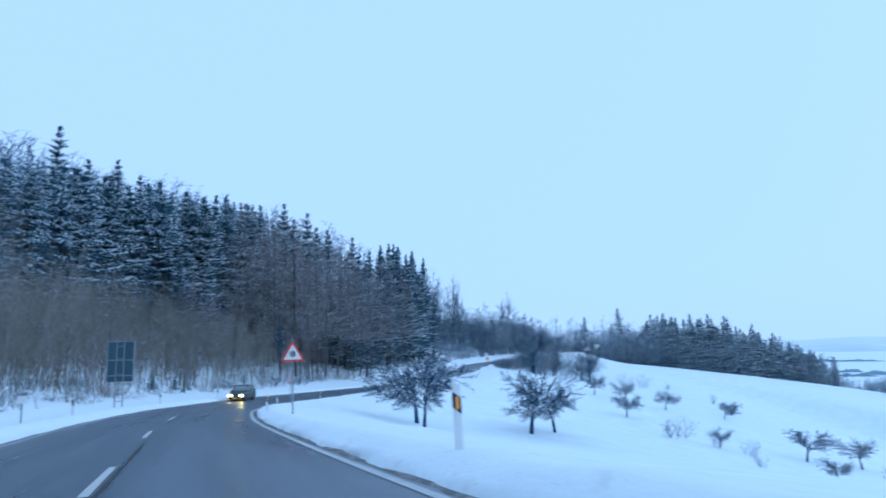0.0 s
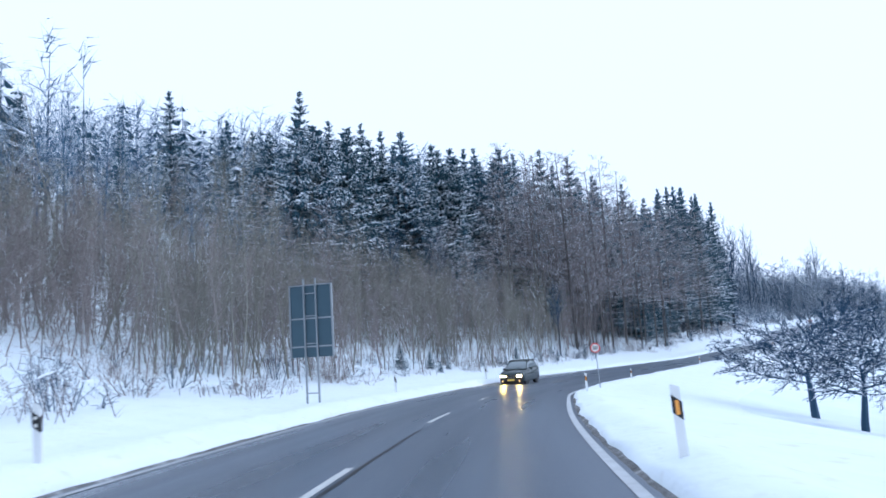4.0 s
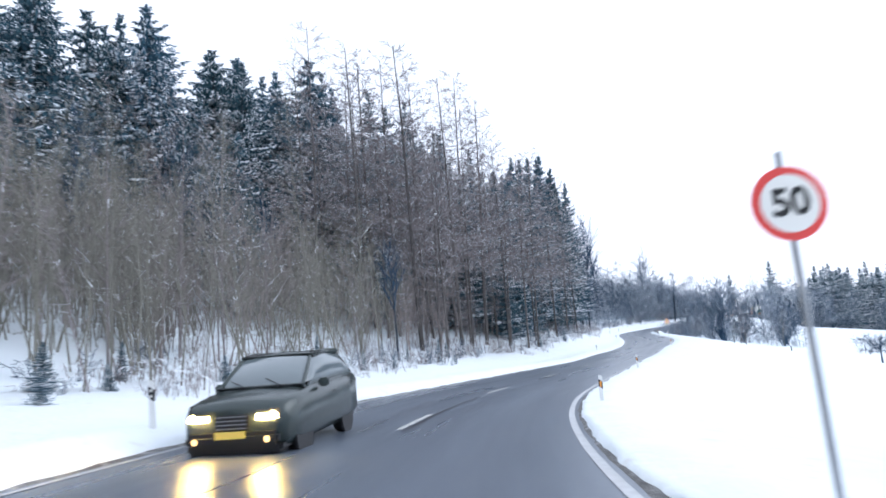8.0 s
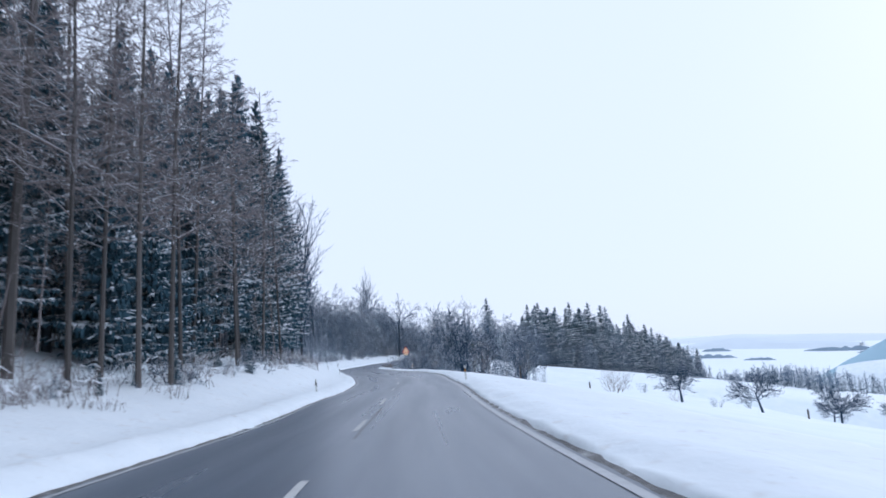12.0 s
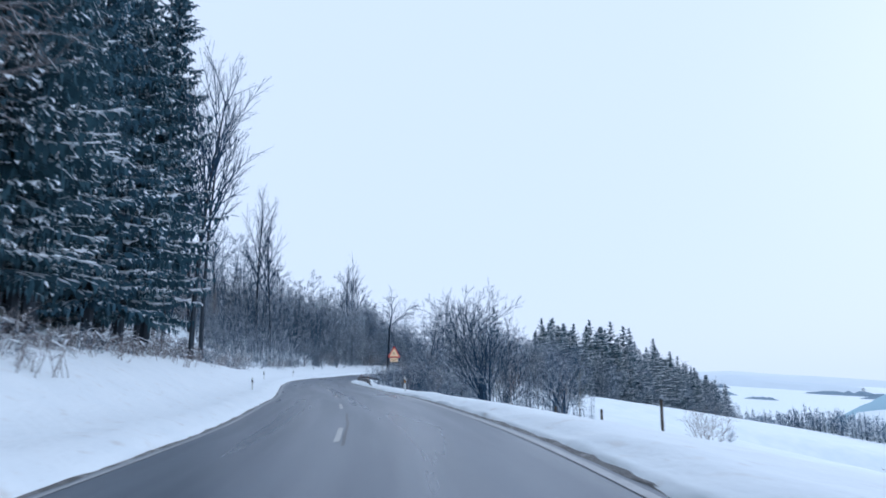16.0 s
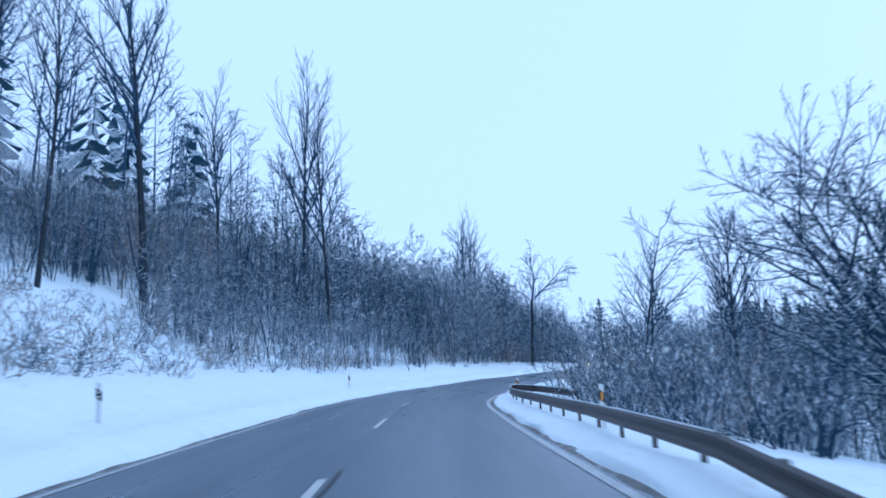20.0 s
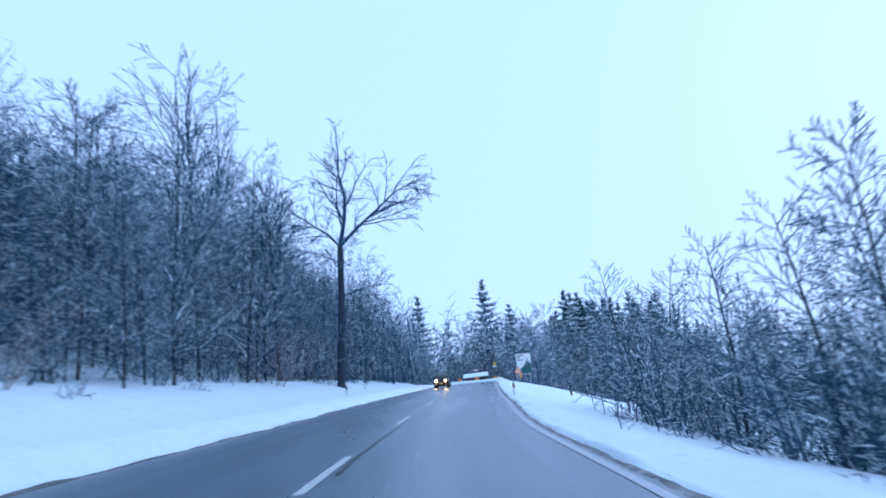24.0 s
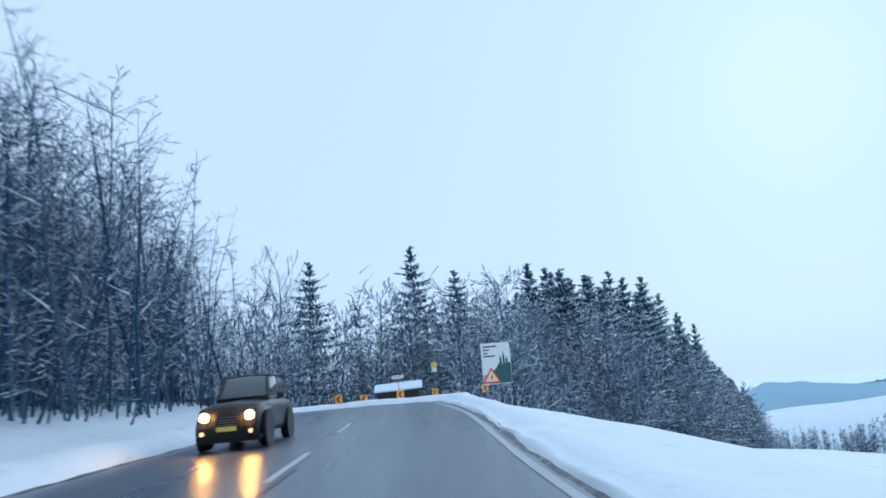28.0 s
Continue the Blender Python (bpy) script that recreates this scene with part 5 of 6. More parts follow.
# ---- road furniture ----
def upright(place, turn, lean=0.0):
    return Matrix.Translation(place) @ Euler((0, radians(lean), radians(turn))).to_matrix().to_4x4()


def delineator(amber):
    """A marker post: tapered white body, slanted black band, reflectors."""
    e = new("marker_post")
    bm = bmesh.new()
    ring = [(-0.06, -0.035), (0.06, -0.035), (0.035, 0.05), (-0.035, 0.05)]
    low = [bm.verts.new((x, y, -0.35)) for x, y in ring]
    top = [bm.verts.new((x, y, 1.02 - 0.06 * (y > 0) - 0.4 * x)) for x, y in ring]
    for k in range(4):
        bm.faces.new((low[k], low[(k + 1) % 4], top[(k + 1) % 4], top[k]))
    bm.faces.new(top)
    bm.faces.new(low[::-1])
    part("post", bm, WHITE, e)
    bm = bmesh.new()
    ring = [(-0.064, -0.039), (0.064, -0.039), (0.038, 0.054), (-0.038, 0.054)]
    low = [bm.verts.new((x, y, 0.63 - 0.8 * x)) for x, y in ring]
    top = [bm.verts.new((x, y, 0.86 - 0.8 * x)) for x, y in ring]
    for k in range(4):
        bm.faces.new((low[k], low[(k + 1) % 4], top[(k + 1) % 4], top[k]))
    part("band", bm, BLACK, e, "slanted black band")
    if amber:
        part("reflector", box(0.05, 0.012, 0.18, (0, -0.045, 0.745), 0.004), AMBER, e, "upright amber reflector")
    else:
        for z in (0.69, 0.8):
            part("reflector", rod(0.028, 0.028, 0.012, (0, -0.045, z), 12, Euler((radians(90), 0, 0)).to_matrix().to_4x4()), SIGN_WHITE, e, "round white reflector")
    label = "white plastic marker post with an amber reflector in the snow" if amber else "white plastic marker post with a black band in the snow"
    return tagged(e, label, "marker post", "marker posts along the road")


def build_delineators():
    right = [(8.8, -4.86), (36.2, -4.55), (62.5, -4.66), (88.3, -4.67), (113.5, -4.7), (155, -4.5), (208, -4.72), (262, -5.1), (325.8, -4.4)]
    left = [(37, 4.7), (60.8, 4.85), (78.6, 4.7), (87, 4.8), (154.8, 4.7), (210, 5.5), (240.5, 6.2), (266.4, 6.0), (327.5, 5.6)]
    for amber, spots in ((True, right), (False, left)):
        first = delineator(amber)
        rnd = random.Random(4)
        for n, (s, d) in enumerate(spots):
            m = upright(beside(s, d) - Vector((0, 0, rnd.uniform(0.05, 0.25))), heading(s), rnd.uniform(-3, 3))
            if n == 0:
                first.matrix_basis = m
            else:
                copy_thing(first, m)
        if amber:
            copy_thing(first, upright((107.7, 347.6, -7.15), -36))
            x, y, z = road_point(240, -5.45)
            copy_thing(first, upright((x, y, z - 0.02), heading(240)))


def pole(h, r=0.03):
    return rod(r, r, h + 0.4, (0, 0, (h - 0.4) / 2), 12)


def rounded_triangle(side, r, z=0.0):
    pts = []
    for cx, cz, a0 in ((side / 2 - r * 1.732, z + r, -90), (0, z + side * 0.866 - 2 * r, 30), (-side / 2 + r * 1.732, z + r, 150)):
        for k in range(5):
            a = radians(a0 + 30 * k)
            pts.append((cx + r * math.cos(a), cz + r * math.sin(a)))
    return pts


def warning_triangle(e, side, z, symbol, film=None):
    """Red-edged triangle on e, its lower edge at z, and its symbol."""
    panel = part("panel", slab(rounded_triangle(side, 0.05, z), 0.02, (0, -0.05, 0)), RED, e, "red-bordered triangular panel")
    part("face", slab(rounded_triangle(side * 0.74, 0.02, z + side * 0.075), 0.004, (0, -0.056, 0)), film or SIGN_WHITE, panel, "pale inner face")
    mid = z + side * 0.3
    for x, zz, w, h, a in symbol:
        turn = Euler((0, radians(a), 0)).to_matrix().to_4x4()
        part("symbol_bar", box(w, 0.004, h, (x, -0.059, mid + zz), 0, turn), SIGN_BLACK, panel, "black symbol bar")
    part("back_rail", box(side * 0.5, 0.02, 0.04, (0, -0.022, z + side * 0.2)), STEEL, e)


def build_signs():
    # snow warning
    e = new("warning_sign")
    part("post", pole(3.05), STEEL, e, "galvanised post")
    flake = [(0, 0, 0.035, 0.26, a) for a in (0, 60, 120)]
    for a in range(0, 360, 60):
        r = radians(a)
        flake.append((0.1 * math.sin(r), 0.1 * math.cos(r), 0.1, 0.028, a))
    warning_triangle(e, 0.96, 2.12, flake)
    e.matrix_basis = upright(beside(27.0, -5.03), heading(28.4), -1)
    tagged(e, "red-bordered triangular snow warning sign on a steel post in the snow", "road sign", "road signs")
    # speed limit
    e = new("speed_limit_sign")
    part("post", pole(2.85), STEEL, e, "galvanised post")
    disc = [(0.3 * math.sin(6.2832 * k / 36), 2.42 + 0.3 * math.cos(6.2832 * k / 36)) for k in range(36)]
    panel = part("panel", slab(disc, 0.02, (0, -0.05, 0)), RED, e, "red round rim")
    inner = [(0.235 * math.sin(6.2832 * k / 36), 2.42 + 0.235 * math.cos(6.2832 * k / 36)) for k in range(36)]
    part("face", slab(inner, 0.004, (0, -0.056, 0)), SIGN_WHITE, panel, "white inner face")
    cu = bpy.data.curves.new("digits", "FONT")
    cu.body, cu.size, cu.extrude, cu.align_x, cu.align_y = "50", 0.31, 0.002, "CENTER", "CENTER"
    digits = put("digits", cu, panel, "black figures 50")
    digits.matrix_basis = pose(0, -0.06, 2.42, 90, 0, 0)
    cu.materials.append(SIGN_BLACK)
    cu.offset = 0.008
    e.matrix_basis = upright(beside(71.0, -4.96), heading(72.5) + 2, -2)
    tagged(e, "round white fifty speed limit sign with a red rim", "road sign", "road signs")
    # warning sign with a plate under it
    e = new("warning_sign")
    part("post", pole(3.5, 0.04), STEEL, e, "galvanised post")
    warning_triangle(e, 1.26, 2.55, [(0.0, -0.03, 0.2, 0.05, 8), (0.04, 0.02, 0.1, 0.04, 8), (-0.06, 0.1, 0.04, 0.04, 0)], SIGN_HEADLIT)
    plate = part("plate", box(0.72, 0.02, 0.36, (0, -0.04, 2.33), 0.004), SIGN_HEADLIT, e, "white plate tinted orange as if headlit, small dark marks")
    for x, z, w in ((-0.2, 2.36, 0.14), (0.02, 2.28, 0.26), (0.2, 2.37, 0.12)):
        part("mark", box(w, 0.004, 0.03, (x, -0.053, z)), SIGN_BLACK, plate)
    part("plate_edge", box(0.74, 0.012, 0.02, (0, -0.04, 2.14)), SIGN_BLACK, plate)
    e.matrix_basis = upright(beside(225.0, -6.4) + Vector((0, 0, 0.3)), heading(224.6) + 3, 0)
    tagged(e, "red-bordered triangular warning sign over a white plate", "road sign", "road signs")
    # bend warning before the board
    e = new("warning_sign")
    part("post", pole(2.6), STEEL, e, "galvanised post")
    warning_triangle(e, 1.26, 1.7, [(0.02, 0.1, 0.05, 0.18, 12), (-0.02, -0.06, 0.05, 0.18, -12), (0.0, 0.02, 0.14, 0.05, 0)], SIGN_HEADLIT)
    x, y = 115.85, 353.63
    e.matrix_basis = upright((x, y, -7.9), -38)
    tagged(e, "red-bordered triangular bend warning sign on a post in the snow", "road sign", "road signs")


def build_panel_back():
    """The tall direction panel, seen from behind."""
    e = new("direction_panel")
    for x in (-0.27, 0.27):
        part("post", box(0.07, 0.07, 6.2, (x, 0, 2.6), 0.01), STEEL, e, "galvanised box post")
    for z in (0.25, 1.15, 2.05, 3.1, 4.2, 5.1):
        part("rung", box(0.5, 0.04, 0.04, (0, 0, z), 0.006), STEEL, e)
    sheet = part("sheet", box(1.86, 0.03, 2.45, (0, 0.07, 4.2), 0.008), ALU, e, "blue-grey aluminium sheet back")
    part("lower_sheet", box(1.86, 0.03, 0.4, (0, 0.07, 2.76), 0.008), ALU, e, "blue-grey aluminium sheet back")
    for x in (-0.94, 0.94):
        part("rim", box(0.06, 0.1, 2.86, (x, 0.06, 3.99), 0.008), STEEL, sheet, "pale folded rim")
    part("rim", box(1.94, 0.1, 0.05, (0, 0.06, 5.44), 0.008), STEEL, sheet, "pale folded rim")
    for z in (2.98, 4.1):
        part("bracket", box(1.8, 0.04, 0.06, (0, 0.03, z), 0.006), STEEL, e)
    p = beside(52.8, 6.1) - Vector((0, 0, 0.7))
    e.matrix_basis = upright(p, heading(52.8) - 8)
    tagged(e, "tall two-post direction panel seen from its grey back", "road sign", "road signs")


def build_small_signs():
    e = new("small_sign")
    part("post", box(0.04, 0.04, 1.3, (0, 0, 0.4), 0.006), BLACK, e, "dark post")
    part("plate", box(0.34, 0.015, 0.3, (0.0, -0.03, 0.92), 0.004), WHITE, e, "white plate")
    e.matrix_basis = upright(beside(30.6, 5.2), heading(30) + 10)
    tagged(e, "small white plate on a thin dark post in the verge", "sign")
    e = new("snow_stake")
    part("stake", rod(0.03, 0.022, 1.8, (0, 0, 0.5), 8), WOOD, e)
    e.matrix_basis = upright(beside(23.4, 4.3), heading(26), 2)
    tagged(e, "leaning grey wooden stake in the verge", "stake")
    # a sign seen from behind
    e = new("road_sign_back")
    part("post", pole(2.35), STEEL, e, "galvanised post")
    hexa = [(0.36 * math.sin(radians(22.5 + 45 * k)), 2.1 + 0.36 * math.cos(radians(22.5 + 45 * k))) for k in range(8)]
    part("panel", slab(hexa, 0.02, (0, 0.04, 0)), ALU, e, "dark grey back of the panel")
    part("snow_cap", box(0.3, 0.07, 0.07, (0, 0.05, 2.47), 0.03), TWIG_SNOW, e, "cap of snow")
    e.matrix_basis = upright(beside(339.5, 6.7), heading(339))
    tagged(e, "eight-sided road sign seen from its dark back", "road sign", "road signs")
    # stakes and canes in the field
    rnd = random.Random(6)
    first = None
    for s, d, h, lean in ((342, -9.6, 0.75, 10), (196, -17, 2.0, 0), (205, -17.5, 1.2, 2), (214, -18, 1.1, -2), (252, -26, 1.2, 0), (186, -22, 0.9, 3), (348, -16, 0.7, -4), (357, -13, 0.6, 3), (340, -15, 0.8, 5), (176, -40, 1.0, 2), (168, -44, 1.0, -3)):
        p = beside(s, d)
        m = upright(p, rnd.uniform(0, 90), lean) @ Matrix.Diagonal((1, 1, h, 1))
        if first is None:
            first = part("fence_post", rod(0.09, 0.08, 1.3, (0, 0, 0.35), 8), WOOD)
            tagged(first, "dark weathered wooden post standing in the snow", "post", "wooden posts in the field")
            first.matrix_basis = m
        else:
            c = first.copy()
            scene.collection.objects.link(c)
            c.matrix_basis = m


def build_guard_rail():
    e = new("guard_rail")
    # W-shaped rail, rising out of the snow at its near end and turned away from the road at its far end
    prof = [(0.0, 0.155), (0.045, 0.12), (0.045, 0.08), (0.0, 0.03), (0.0, -0.03), (0.045, -0.08), (0.045, -0.12), (0.0, -0.155), (-0.012, -0.155), (-0.012, 0.155)]
    line = []
    for s in np.arange(226.5, 259.6, 0.75):
        d = float(np.interp(s, [226, 229, 235, 241, 250, 260], [-4.5, -4.62, -5.0, -5.3, -5.25, -4.8]))
        rise = 0.46 * min(1.0, max(0.0, (s - 226.5) / 6.0))
        x, y, z = road_point(s, d)
        line.append(Vector((x, y, z + cross_fall(s) * d + rise - 0.03)))
    for s, d, h in ((260.2, -4.9, 0.42), (260.5, -5.15, 0.42), (260.4, -5.5, 0.41), (259.9, -6.0, 0.38), (259.0, -6.7, 0.32), (258.2, -7.4, 0.24), (257.4, -8.1, 0.12)):
        x, y, z = road_point(s, d)
        line.append(Vector((x, y, z + h)))
    verts, faces, tops, n = [], [], [], len(prof)
    for i, p in enumerate(line):
        ahead = line[min(i + 1, len(line) - 1)] - line[max(i - 1, 0)]
        side = Vector((-ahead.y, ahead.x, 0)).normalized()
        for u, h in prof:
            verts.append(p + side * u + Vector((0, 0, h)))
        cap = 0.02 + 0.03 * abs(noise.noise(Vector((i * 0.75, 0, 0))))
        for u, h in ((0.012, 0), (0.0, cap), (-0.024, 0)):
            tops.append(p + side * u + Vector((0, 0, 0.156 + h)))
    for i in range(len(line) - 1):
        for k in range(n):
            a, b = i * n + k, (i + 1) * n + k
            faces.append((a, i * n + (k + 1) % n, (i + 1) * n + (k + 1) % n, b))
    put("rail", mesh_of("rail", verts, faces, [RUST]), e, "dark weathered corrugated steel rail")
    faces = [(i * 3 + k, i * 3 + k + 1, i * 3 + k + 4, i * 3 + k + 3) for i in range(8, len(line) - 1) for k in range(2)]
    put("snow_cap", mesh_of("rail_snow", tops, faces, [TWIG_SNOW]), e, "thin snow along the rail")
    me = bpy.data.meshes.new("rail_post")
    bm = box(0.06, 0.12, 1.3, (0, 0, -0.5), 0.01)
    bm.to_mesh(me)
    bm.free()
    me.materials.append(RUST)
    for i in list(range(6, len(line) - 7, 3)) + [len(line) - 4, len(line) - 1]:
        ahead = line[min(i + 1, len(line) - 1)] - line[i - 1]
        side = Vector((-ahead.y, ahead.x, 0)).normalized()
        put("rail_post", me, e, "", upright(line[i] - side * 0.09, math.degrees(math.atan2(-ahead.x, ahead.y))))
    tagged(e, "dark steel guard rail curving round the bend in the snow", "guard rail")


# ---- the far bend: board, chevrons, shelter ----
def build_bend():
    e = new("town_board")
    for x in (-0.95, 0.95):
        part("post", rod(0.05, 0.05, 6.4, (x, 0.06, 0.9), 10), STEEL, e)
    sheet = part("sheet", box(2.35, 0.04, 3.3, (0, 0, 2.35), 0.01), SIGN_WHITE, e, "white printed sheet")
    part("lower_field", slab([(-0.5, 0.75), (1.15, 0.75), (1.15, 2.4), (0.6, 2.2), (0.2, 2.35), (-0.1, 1.9), (-0.5, 1.7)], 0.006, (0, -0.03, 0)), GREEN, sheet, "green landscape print")
    part("lower_field", slab([(-1.15, 0.75), (-0.5, 0.75), (-0.5, 1.6), (-1.15, 1.4)], 0.006, (0, -0.028, 0)), TEAL, sheet, "blue-grey landscape print")
    for x, h in ((0.35, 0.9), (0.62, 1.2), (0.85, 0.75)):
        part("spire", slab([(x - 0.11, 2.1), (x + 0.11, 2.1), (x + 0.07, 2.1 + h * 0.7), (x, 2.1 + h), (x - 0.07, 2.1 + h * 0.7)], 0.006, (0, -0.036, 0)), GREEN, sheet, "dark printed spire")
    for z, w in ((3.72, 1.1), (3.45, 0.5), (3.18, 0.35), (2.95, 0.95)):
        part("text_bar", box(w, 0.006, 0.1, (-1.0 + w / 2, -0.026, z)), SIGN_BLACK, sheet, "dark bar of lettering")
    e.matrix_basis = upright((121.45, 358.95, -6.95), -38)
    tagged(e, "large white and green information board on two posts", "board")
    # chevron plates
    first = None
    for x, y, z, turn in ((109.25, 363.4, -6.75, -33), (110.9, 362.5, -6.9, -35), (113.6, 361.6, -6.78, -38), (122.7, 368.9, -6.8, -40), (123.4, 362.7, -6.84, -38)):
        m = upright((x, y, z), turn)
        if first is None:
            first = new("chevron_sign")
            part("post", rod(0.03, 0.03, 1.6, (0, 0.03, -0.35), 8), STEEL, first)
            plate = part("plate", box(0.55, 0.025, 0.62, (0, 0, 0.35), 0.006), SIGN_ORANGE, first, "plate coloured orange as if headlit")
            for k in (-1, 1):
                part("chevron_bar", box(0.3, 0.004, 0.1, (-0.02, -0.016, 0.35 + 0.1 * k), 0, Euler((0, radians(-42 * k), 0)).to_matrix().to_4x4()), SIGN_BLACK, plate)
            tagged(first, "orange bend chevron plate on a short post in the snow", "road sign", "chevron plates round the bend")
            first.matrix_basis = m
        else:
            copy_thing(first, m)
    # shelter with a snow-laden roof
    e = new("shelter")
    for x in (-1.8, 1.8):
        for y in (-0.7, 0.9):
            part("post", box(0.12, 0.12, 2.4, (x, y, 0.9), 0.01), WOOD, e)
    for k in range(9):
        part("board", box(0.42, 0.03, 1.9, (-1.72 + 0.43 * k, 0.92, 0.95), 0.006), WOOD, e)
    tilt = Euler((radians(14), radians(-2), 0)).to_matrix().to_4x4()
    roof = part("roof", box(4.4, 2.5, 0.1, (0, 0, 2.1), 0.01, tilt), WOOD, e, "shallow wooden roof")
    part("roof_snow", box(4.5, 2.6, 0.2, (0, 0, 2.25), 0.07, tilt), SNOW, roof, "thick layer of snow")
    e.matrix_basis = upright((120.0, 371.0, -7.9), -37)
    tagged(e, "small open wooden shelter with a snow-laden roof", "shelter")
    # arrow sign and yellow notice
    e = new("arrow_sign")
    part("post", pole(2.9), STEEL, e)
    plate = part("plate", slab([(-0.5, 2.5), (0.35, 2.5), (0.55, 2.64), (0.35, 2.78), (-0.5, 2.78)], 0.02, (0, -0.05, 0)), SIGN_WHITE, e, "white arrow-shaped plate")
    part("text_bar", box(0.6, 0.004, 0.06, (-0.1, -0.053, 2.64)), RED, plate, "red bar of lettering")
    e.matrix_basis = upright((117.4, 367.2, -7.55), -37)
    tagged(e, "white arrow-shaped direction sign with red lettering on a post", "road sign", "road signs")
    e = new("stop_sign_board")
    part("post", pole(3.6), STEEL, e)
    part("plate", box(0.5, 0.02, 0.48, (0, -0.04, 3.35), 0.006), SIGN_YELLOW, e, "yellow upper plate")
    part("plate", box(0.5, 0.02, 0.42, (0, -0.04, 2.87), 0.006), SIGN_WHITE, e, "white lower plate")
    e.matrix_basis = upright((123.8, 370.2, -7.2), -38)
    tagged(e, "yellow and white stop notice on a tall post", "sign")


# ---- cars ----
def loft(sections, closed=True):
    """A skin over rings of points."""
    bm = bmesh.new()
    rings = [[bm.verts.new(p) for p in ring] for ring in sections]
    n = len(rings[0])
    for a, b in zip(rings, rings[1:]):
        for k in range(n if closed else n - 1):
            bm.faces.new((a[k], a[(k + 1) % n], b[(k + 1) % n], b[k]))
    bm.faces.new(rings[0][::-1])
    bm.faces.new(rings[-1])
    bmesh.ops.recalc_face_normals(bm, faces=bm.faces)
    return bm


def car_section(y, half, low, mid, high, crown=0.04, tuck=0.08):
    """A ring across the car at y: sill, waist, shoulder, crown."""
    pts = [(-half + tuck, low), (-half, low + 0.14), (-half, mid), (-half + 0.05, high - 0.05), (-half + 0.18, high), (0, high + crown)]
    pts = pts + [(-x, z) for x, z in pts[-2::-1]]
    return [(x, y, z) for x, z in pts]


def wheel(e, x, y, r, w=0.22):
    turn = Euler((0, radians(90), 0)).to_matrix().to_4x4()
    bm = rod(r, r, w, (0, 0, 0), 24, turn)
    bmesh.ops.bevel(bm, geom=[g for g in bm.edges if abs(abs(g.verts[0].co.x) - w / 2) < 1e-4 and abs(abs(g.verts[1].co.x) - w / 2) < 1e-4 and abs(g.verts[0].co.x - g.verts[1].co.x) < 1e-4], offset=0.04, segments=2, affect="EDGES")
    bmesh.ops.translate(bm, vec=(x, y, r), verts=bm.verts)
    t = part("wheel", bm, RUBBER, e, "black tyre")
    side = 1 if x > 0 else -1
    part("rim", rod(r * 0.62, r * 0.58, 0.03, (x + side * (w / 2 + 0.005), y, r), 20, turn), RIM, t, "grey alloy rim")
    for k in range(5):
        a = Euler((radians(72 * k), 0, 0)).to_matrix().to_4x4()
        bm = box(0.02, 0.06, r * 0.5, (0, 0, r * 0.3))
        bmesh.ops.transform(bm, matrix=a, verts=bm.verts)
        bmesh.ops.translate(bm, vec=(x + side * (w / 2 + 0.022), y, r), verts=bm.verts)
        part("spoke", bm, RIM, t)


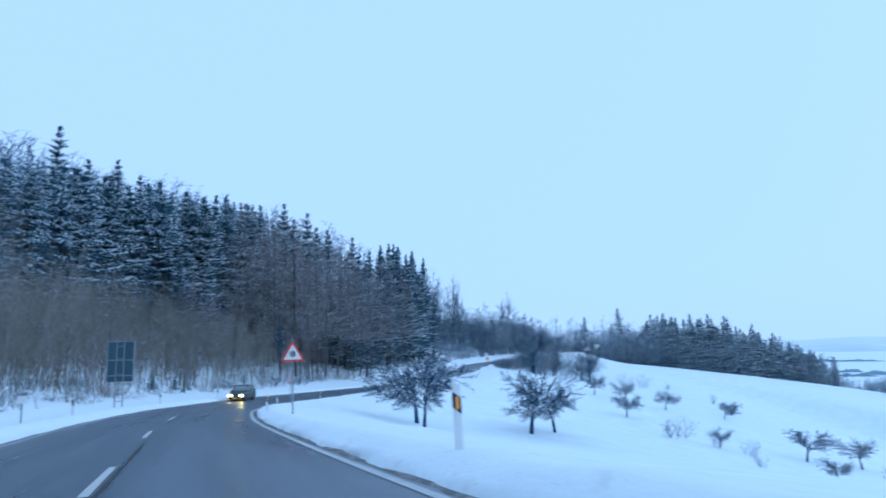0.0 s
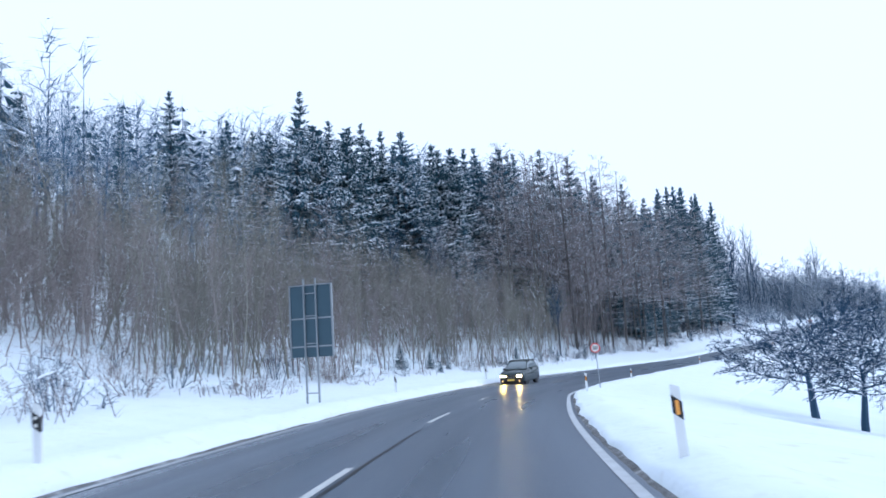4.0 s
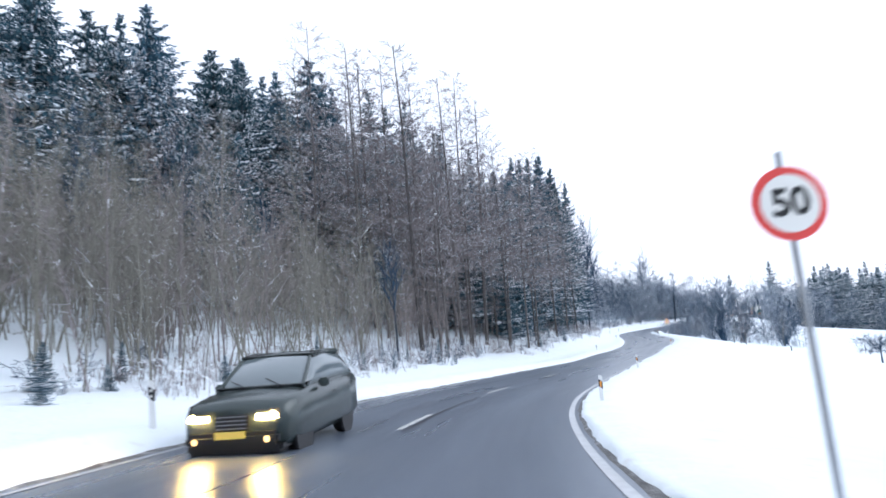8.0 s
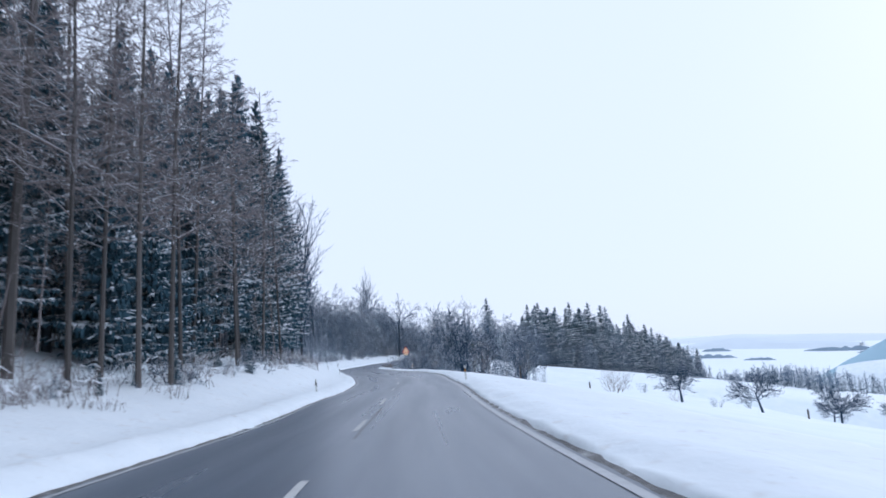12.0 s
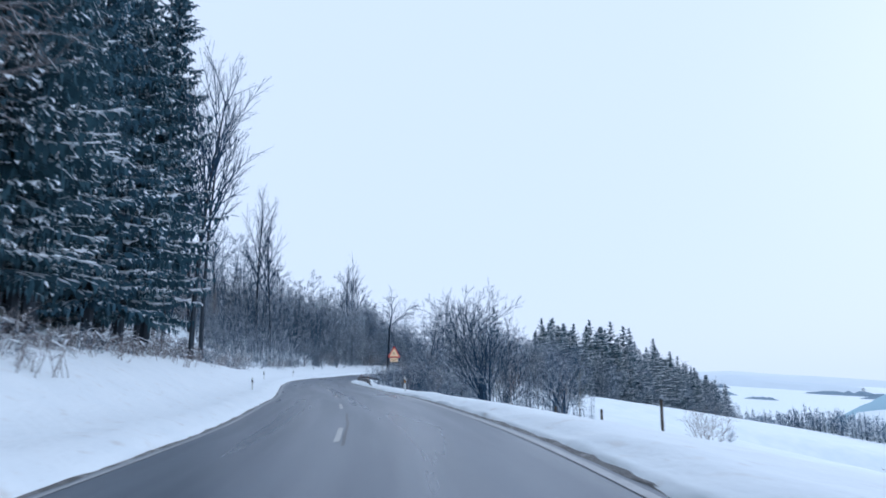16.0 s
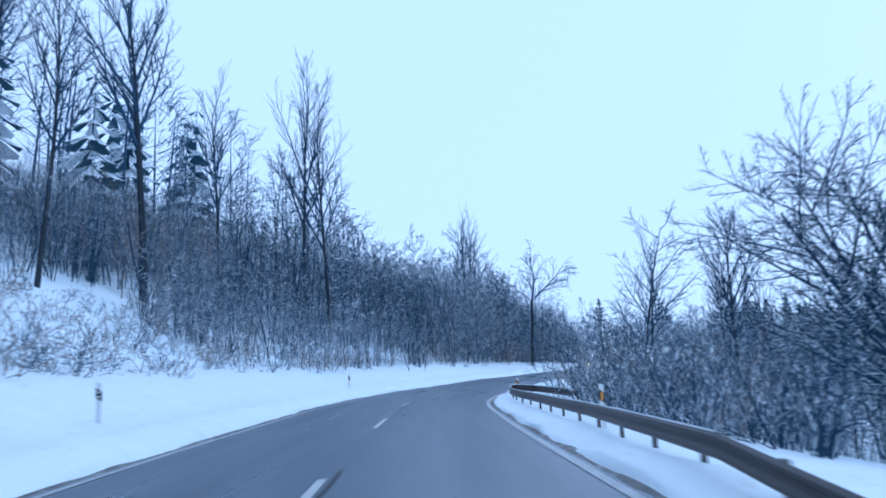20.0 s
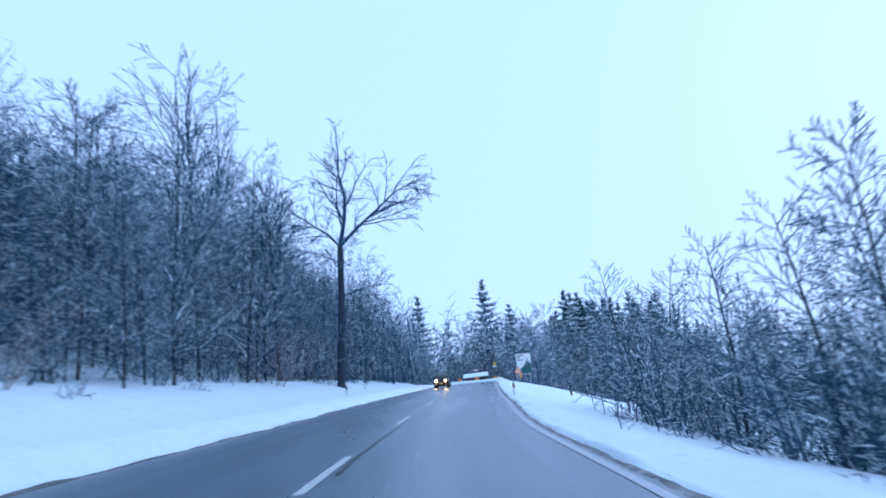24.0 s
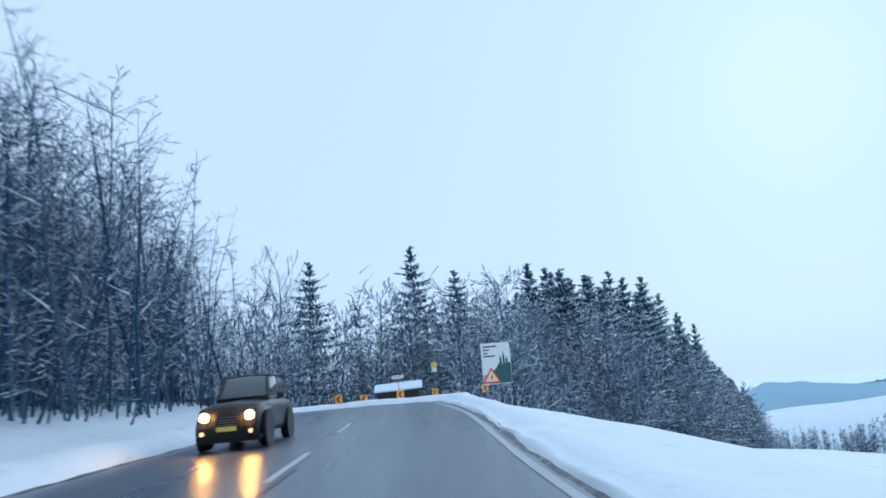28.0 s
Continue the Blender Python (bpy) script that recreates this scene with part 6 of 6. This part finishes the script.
def build_suv(m, kind):
    """An estate-like off-roader, or a boxier one; its nose points to -y."""
    e = new("car")
    boxy = kind == "boxy"
    W, paint = 0.93, CAR_DARK if boxy else CAR_GREEN
    if boxy:
        hull = [(-2.15, 0.72, 0.42, 0.7, 0.92), (-2.1, 0.78, 0.38, 0.75, 1.02), (-1.0, 0.82, 0.36, 0.85, 1.12), (-0.6, 0.84, 0.34, 0.95, 1.15), (1.6, 0.84, 0.34, 0.95, 1.16), (1.95, 0.82, 0.4, 0.9, 1.14)]
        cab = [(-0.75, 0.74, 1.1, 1.14, 1.16), (-0.35, 0.72, 1.1, 1.5, 1.76), (0.5, 0.72, 1.1, 1.5, 1.82), (1.75, 0.72, 1.1, 1.5, 1.78), (1.92, 0.73, 1.1, 1.3, 1.5)]
        roof, R = 1.84, 0.4
    else:
        hull = [(-2.32, 0.76, 0.42, 0.7, 0.84), (-2.26, 0.84, 0.34, 0.74, 0.93), (-2.1, 0.91, 0.28, 0.8, 0.99), (-1.6, 0.95, 0.26, 0.92, 1.05), (-1.0, 0.96, 0.26, 0.98, 1.1), (1.4, 0.96, 0.26, 1.0, 1.15), (2.1, 0.94, 0.3, 1.0, 1.16), (2.28, 0.86, 0.4, 0.9, 1.08)]
        cab = [(-1.15, 0.84, 1.02, 1.06, 1.1), (-0.75, 0.82, 1.04, 1.18, 1.36), (-0.3, 0.79, 1.06, 1.36, 1.6), (0.4, 0.78, 1.06, 1.42, 1.66), (1.5, 0.77, 1.08, 1.42, 1.63), (2.0, 0.79, 1.08, 1.28, 1.42), (2.2, 0.8, 1.06, 1.14, 1.2)]
        roof, R = 1.67, 0.39
    body = part("body", loft([car_section(*h) for h in hull]), paint, e, "dark grey-green painted body" if not boxy else "dark painted body", True)
    part("cabin_glass", loft([car_section(*c, 0.02, 0.02) for c in cab]), CAR_GLASS if not boxy else CAR_GLASS_DARK, e, "grey reflecting cabin windows", True)
    top = [c for c in cab if c[4] > 1.5]
    part("roof", loft([car_section(c[0] + (0.06 if c is top[0] else 0), c[1] - 0.055, c[4] - 0.09, c[4] - 0.06, c[4] + 0.014, 0.03, 0.02) for c in top]), paint, e, "painted roof", True)
    for sx in (-1, 1):
        a, b = cab[0], cab[1] if boxy else cab[2]
        for (p, q) in (((sx * (a[1] - 0.03), a[0], a[4] - 0.02), (sx * (b[1] - 0.1), b[0], b[4] - 0.01)), ((sx * 0.72, 0.55, 1.08), (sx * 0.66, 0.55, cab[2][4] - 0.03)), ((sx * 0.73, cab[-1][0] - 0.02, 1.08), (sx * 0.64, cab[-2][0], cab[-2][4] - 0.02))):
            s = Soup()
            s.tube([Vector(p), Vector(q)], [0.04, 0.035], 6)
            put("pillar", s.mesh("pillar", [paint]), e, "window pillar")
        part("roof_rail", box(0.03, 1.5 if not boxy else 0.3, 0.025, (sx * 0.64, 0.6, roof - 0.0), 0.01), BLACK, e, "black roof rail")
        mr = part("mirror", box(0.2, 0.12, 0.15, (sx * (W + 0.1), -0.55, 1.12 if not boxy else 1.22), 0.03), paint, e, "door mirror")
        part("mirror_glass", box(0.14, 0.01, 0.1, (sx * (W + 0.1), -0.485, 1.12 if not boxy else 1.22)), CAR_GLASS, mr)
        part("door_handle", box(0.02, 0.18, 0.03, (sx * (hull[3][1] + 0.012), 0.35, 0.9), 0.006), BLACK, e)
        part("headlight_housing", box(0.42 if not boxy else 0.26, 0.1, 0.17 if not boxy else 0.26, (sx * 0.56, -2.27 if not boxy else -2.13, 0.72 if not boxy else 0.78), 0.03), CAR_GLASS, e, "headlight housing")
        if boxy:
            lamp = rod(0.1, 0.1, 0.06, (sx * 0.58, -2.19, 0.79), 16, Euler((radians(90), 0, 0)).to_matrix().to_4x4())
        else:
            lamp = box(0.38, 0.06, 0.14, (sx * 0.58, -2.315, 0.75), 0.03)
        part("headlight", lamp, HEADLAMP if not boxy else HEADLAMP_ORANGE, e, "lit warm headlight")
        part("fog_light", rod(0.05, 0.05, 0.03, (sx * 0.62, -2.42 if not boxy else -2.28, 0.42), 12, Euler((radians(90), 0, 0)).to_matrix().to_4x4()), FOGLAMP, e, "lit fog light")
        part("tail_light", box(0.12, 0.06, 0.28, (sx * 0.76, hull[-1][0] - 0.02, 0.9), 0.02), TAIL, e, "red tail light")
        for y in (-1.4, 1.35):
            wheel(e, sx * (W - 0.16), y, R)
            arch = rod(R + 0.07, R + 0.07, 0.06, (sx * (W - 0.04), y, R + 0.02), 20, Euler((0, radians(90), 0)).to_matrix().to_4x4())
            part("wheel_arch", arch, BLACK, e, "black wheel arch")
    front = hull[0][0]
    grille = part("grille", box(0.56, 0.06, 0.24, (0, front - 0.02, 0.68), 0.02), BLACK, e, "black grille")
    for k in range(4):
        part("grille_bar", box(0.52, 0.02, 0.015, (0, front - 0.055, 0.59 + 0.06 * k)), RIM, grille)
    part("bumper", box(1.6, 0.18, 0.22, (0, front - 0.02, 0.42), 0.06), BLACK, e, "black bumper")
    part("skirt", box(1.66, 0.5, 0.2, (0, front + 0.26, 0.28), 0.06), BLACK, e, "black lower skirt")
    part("number_plate", box(0.52, 0.012, 0.11, (0, front - 0.13, 0.5), 0.004), PLATE, e, "plain number plate, yellow as if headlit")
    part("rear_bumper", box(1.6, 0.16, 0.24, (0, hull[-1][0] + 0.02, 0.45), 0.06), BLACK, e)
    for k in (-1, 1):
        s = Soup()
        x0 = 0.1 + 0.35 * k
        s.tube([Vector((x0, cab[0][0] - 0.03, cab[0][4] + 0.03)), Vector((x0 - 0.4, cab[0][0] + 0.18, cab[0][4] + 0.17))], [0.012, 0.008], 4)
        put("wiper", s.mesh("wiper", [BLACK]), e)
    if boxy:
        part("spare_wheel", rod(0.36, 0.36, 0.2, (0, 2.05, 0.95), 20, Euler((radians(90), 0, 0)).to_matrix().to_4x4()), RUBBER, e, "spare wheel on the tail")
    e.matrix_basis = m @ Matrix.Diagonal((0.86, 0.92, 0.93, 1.0)) if boxy else m @ Matrix.Diagonal((1.03, 1.0, 1.08, 1.0))
    return e


RUBBER = plain("tyre_rubber", (0.02, 0.02, 0.021), 0.8, 0, 0.3, 0.3, 12)
RIM = plain("alloy", (0.35, 0.36, 0.38), 0.35, 0.8, 0.5, 0.2, 10)
CAR_GREEN = plain("grey_green_car_paint", (0.045, 0.06, 0.058), 0.22, 0.25, 0.6, 0.2, 3)
CAR_DARK = plain("dark_car_paint", (0.04, 0.038, 0.035), 0.35, 0.2, 0.6, 0.2, 3)
# glass base lifted to grey in place of more reflected sky
CAR_GLASS = plain("dark_car_glass", (0.15, 0.18, 0.19), 0.08, 0, 1.0, 0.1, 2)
CAR_GLASS_DARK = plain("dark_windscreen", (0.09, 0.1, 0.1), 0.1, 0, 0.9, 0.1, 2)
# number plate yellow: headlight glow set as base colour
PLATE = plain("plate_film", (0.95, 0.7, 0.14), 0.4, 0, 0.5, 0.05, 10)
HEADLAMP = glowing("lit_headlamp", (1.0, 0.62, 0.16), 200.0)
HEADLAMP_ORANGE = glowing("lit_orange_headlamp", (1.0, 0.4, 0.05), 200.0)
FOGLAMP = glowing("lit_foglamp", (1.0, 0.6, 0.2), 1.6)
TAIL = plain("red_lamp_glass", (0.4, 0.02, 0.02), 0.2, 0, 0.6, 0.1, 8)
# distance haze mixed into the base colours: paler and bluer than the things
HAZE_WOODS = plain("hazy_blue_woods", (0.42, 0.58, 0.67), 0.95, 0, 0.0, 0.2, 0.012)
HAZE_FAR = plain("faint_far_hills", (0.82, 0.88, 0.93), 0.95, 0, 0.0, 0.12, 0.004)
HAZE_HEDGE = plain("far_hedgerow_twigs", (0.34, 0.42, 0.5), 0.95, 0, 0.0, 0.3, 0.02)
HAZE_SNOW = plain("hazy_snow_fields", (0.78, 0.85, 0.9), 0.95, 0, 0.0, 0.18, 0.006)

build_far_hills()
build_valley_woods()
build_delineators()
build_signs()
build_panel_back()
build_small_signs()
build_guard_rail()
build_bend()
x, y, z = road_point(79.0, 2.1)
tagged(build_suv(upright((x, y, z - 0.03), heading(79.0)), "round"), "dark grey-green off-road car with lit headlights on the damp road", "car", "oncoming cars")
x, y, z = road_point(361.3, 2.1)
tagged(build_suv(upright((x, y, z - 0.03), heading(361.3)), "boxy"), "dark boxy off-road car with lit headlights on the damp road", "car", "oncoming cars")
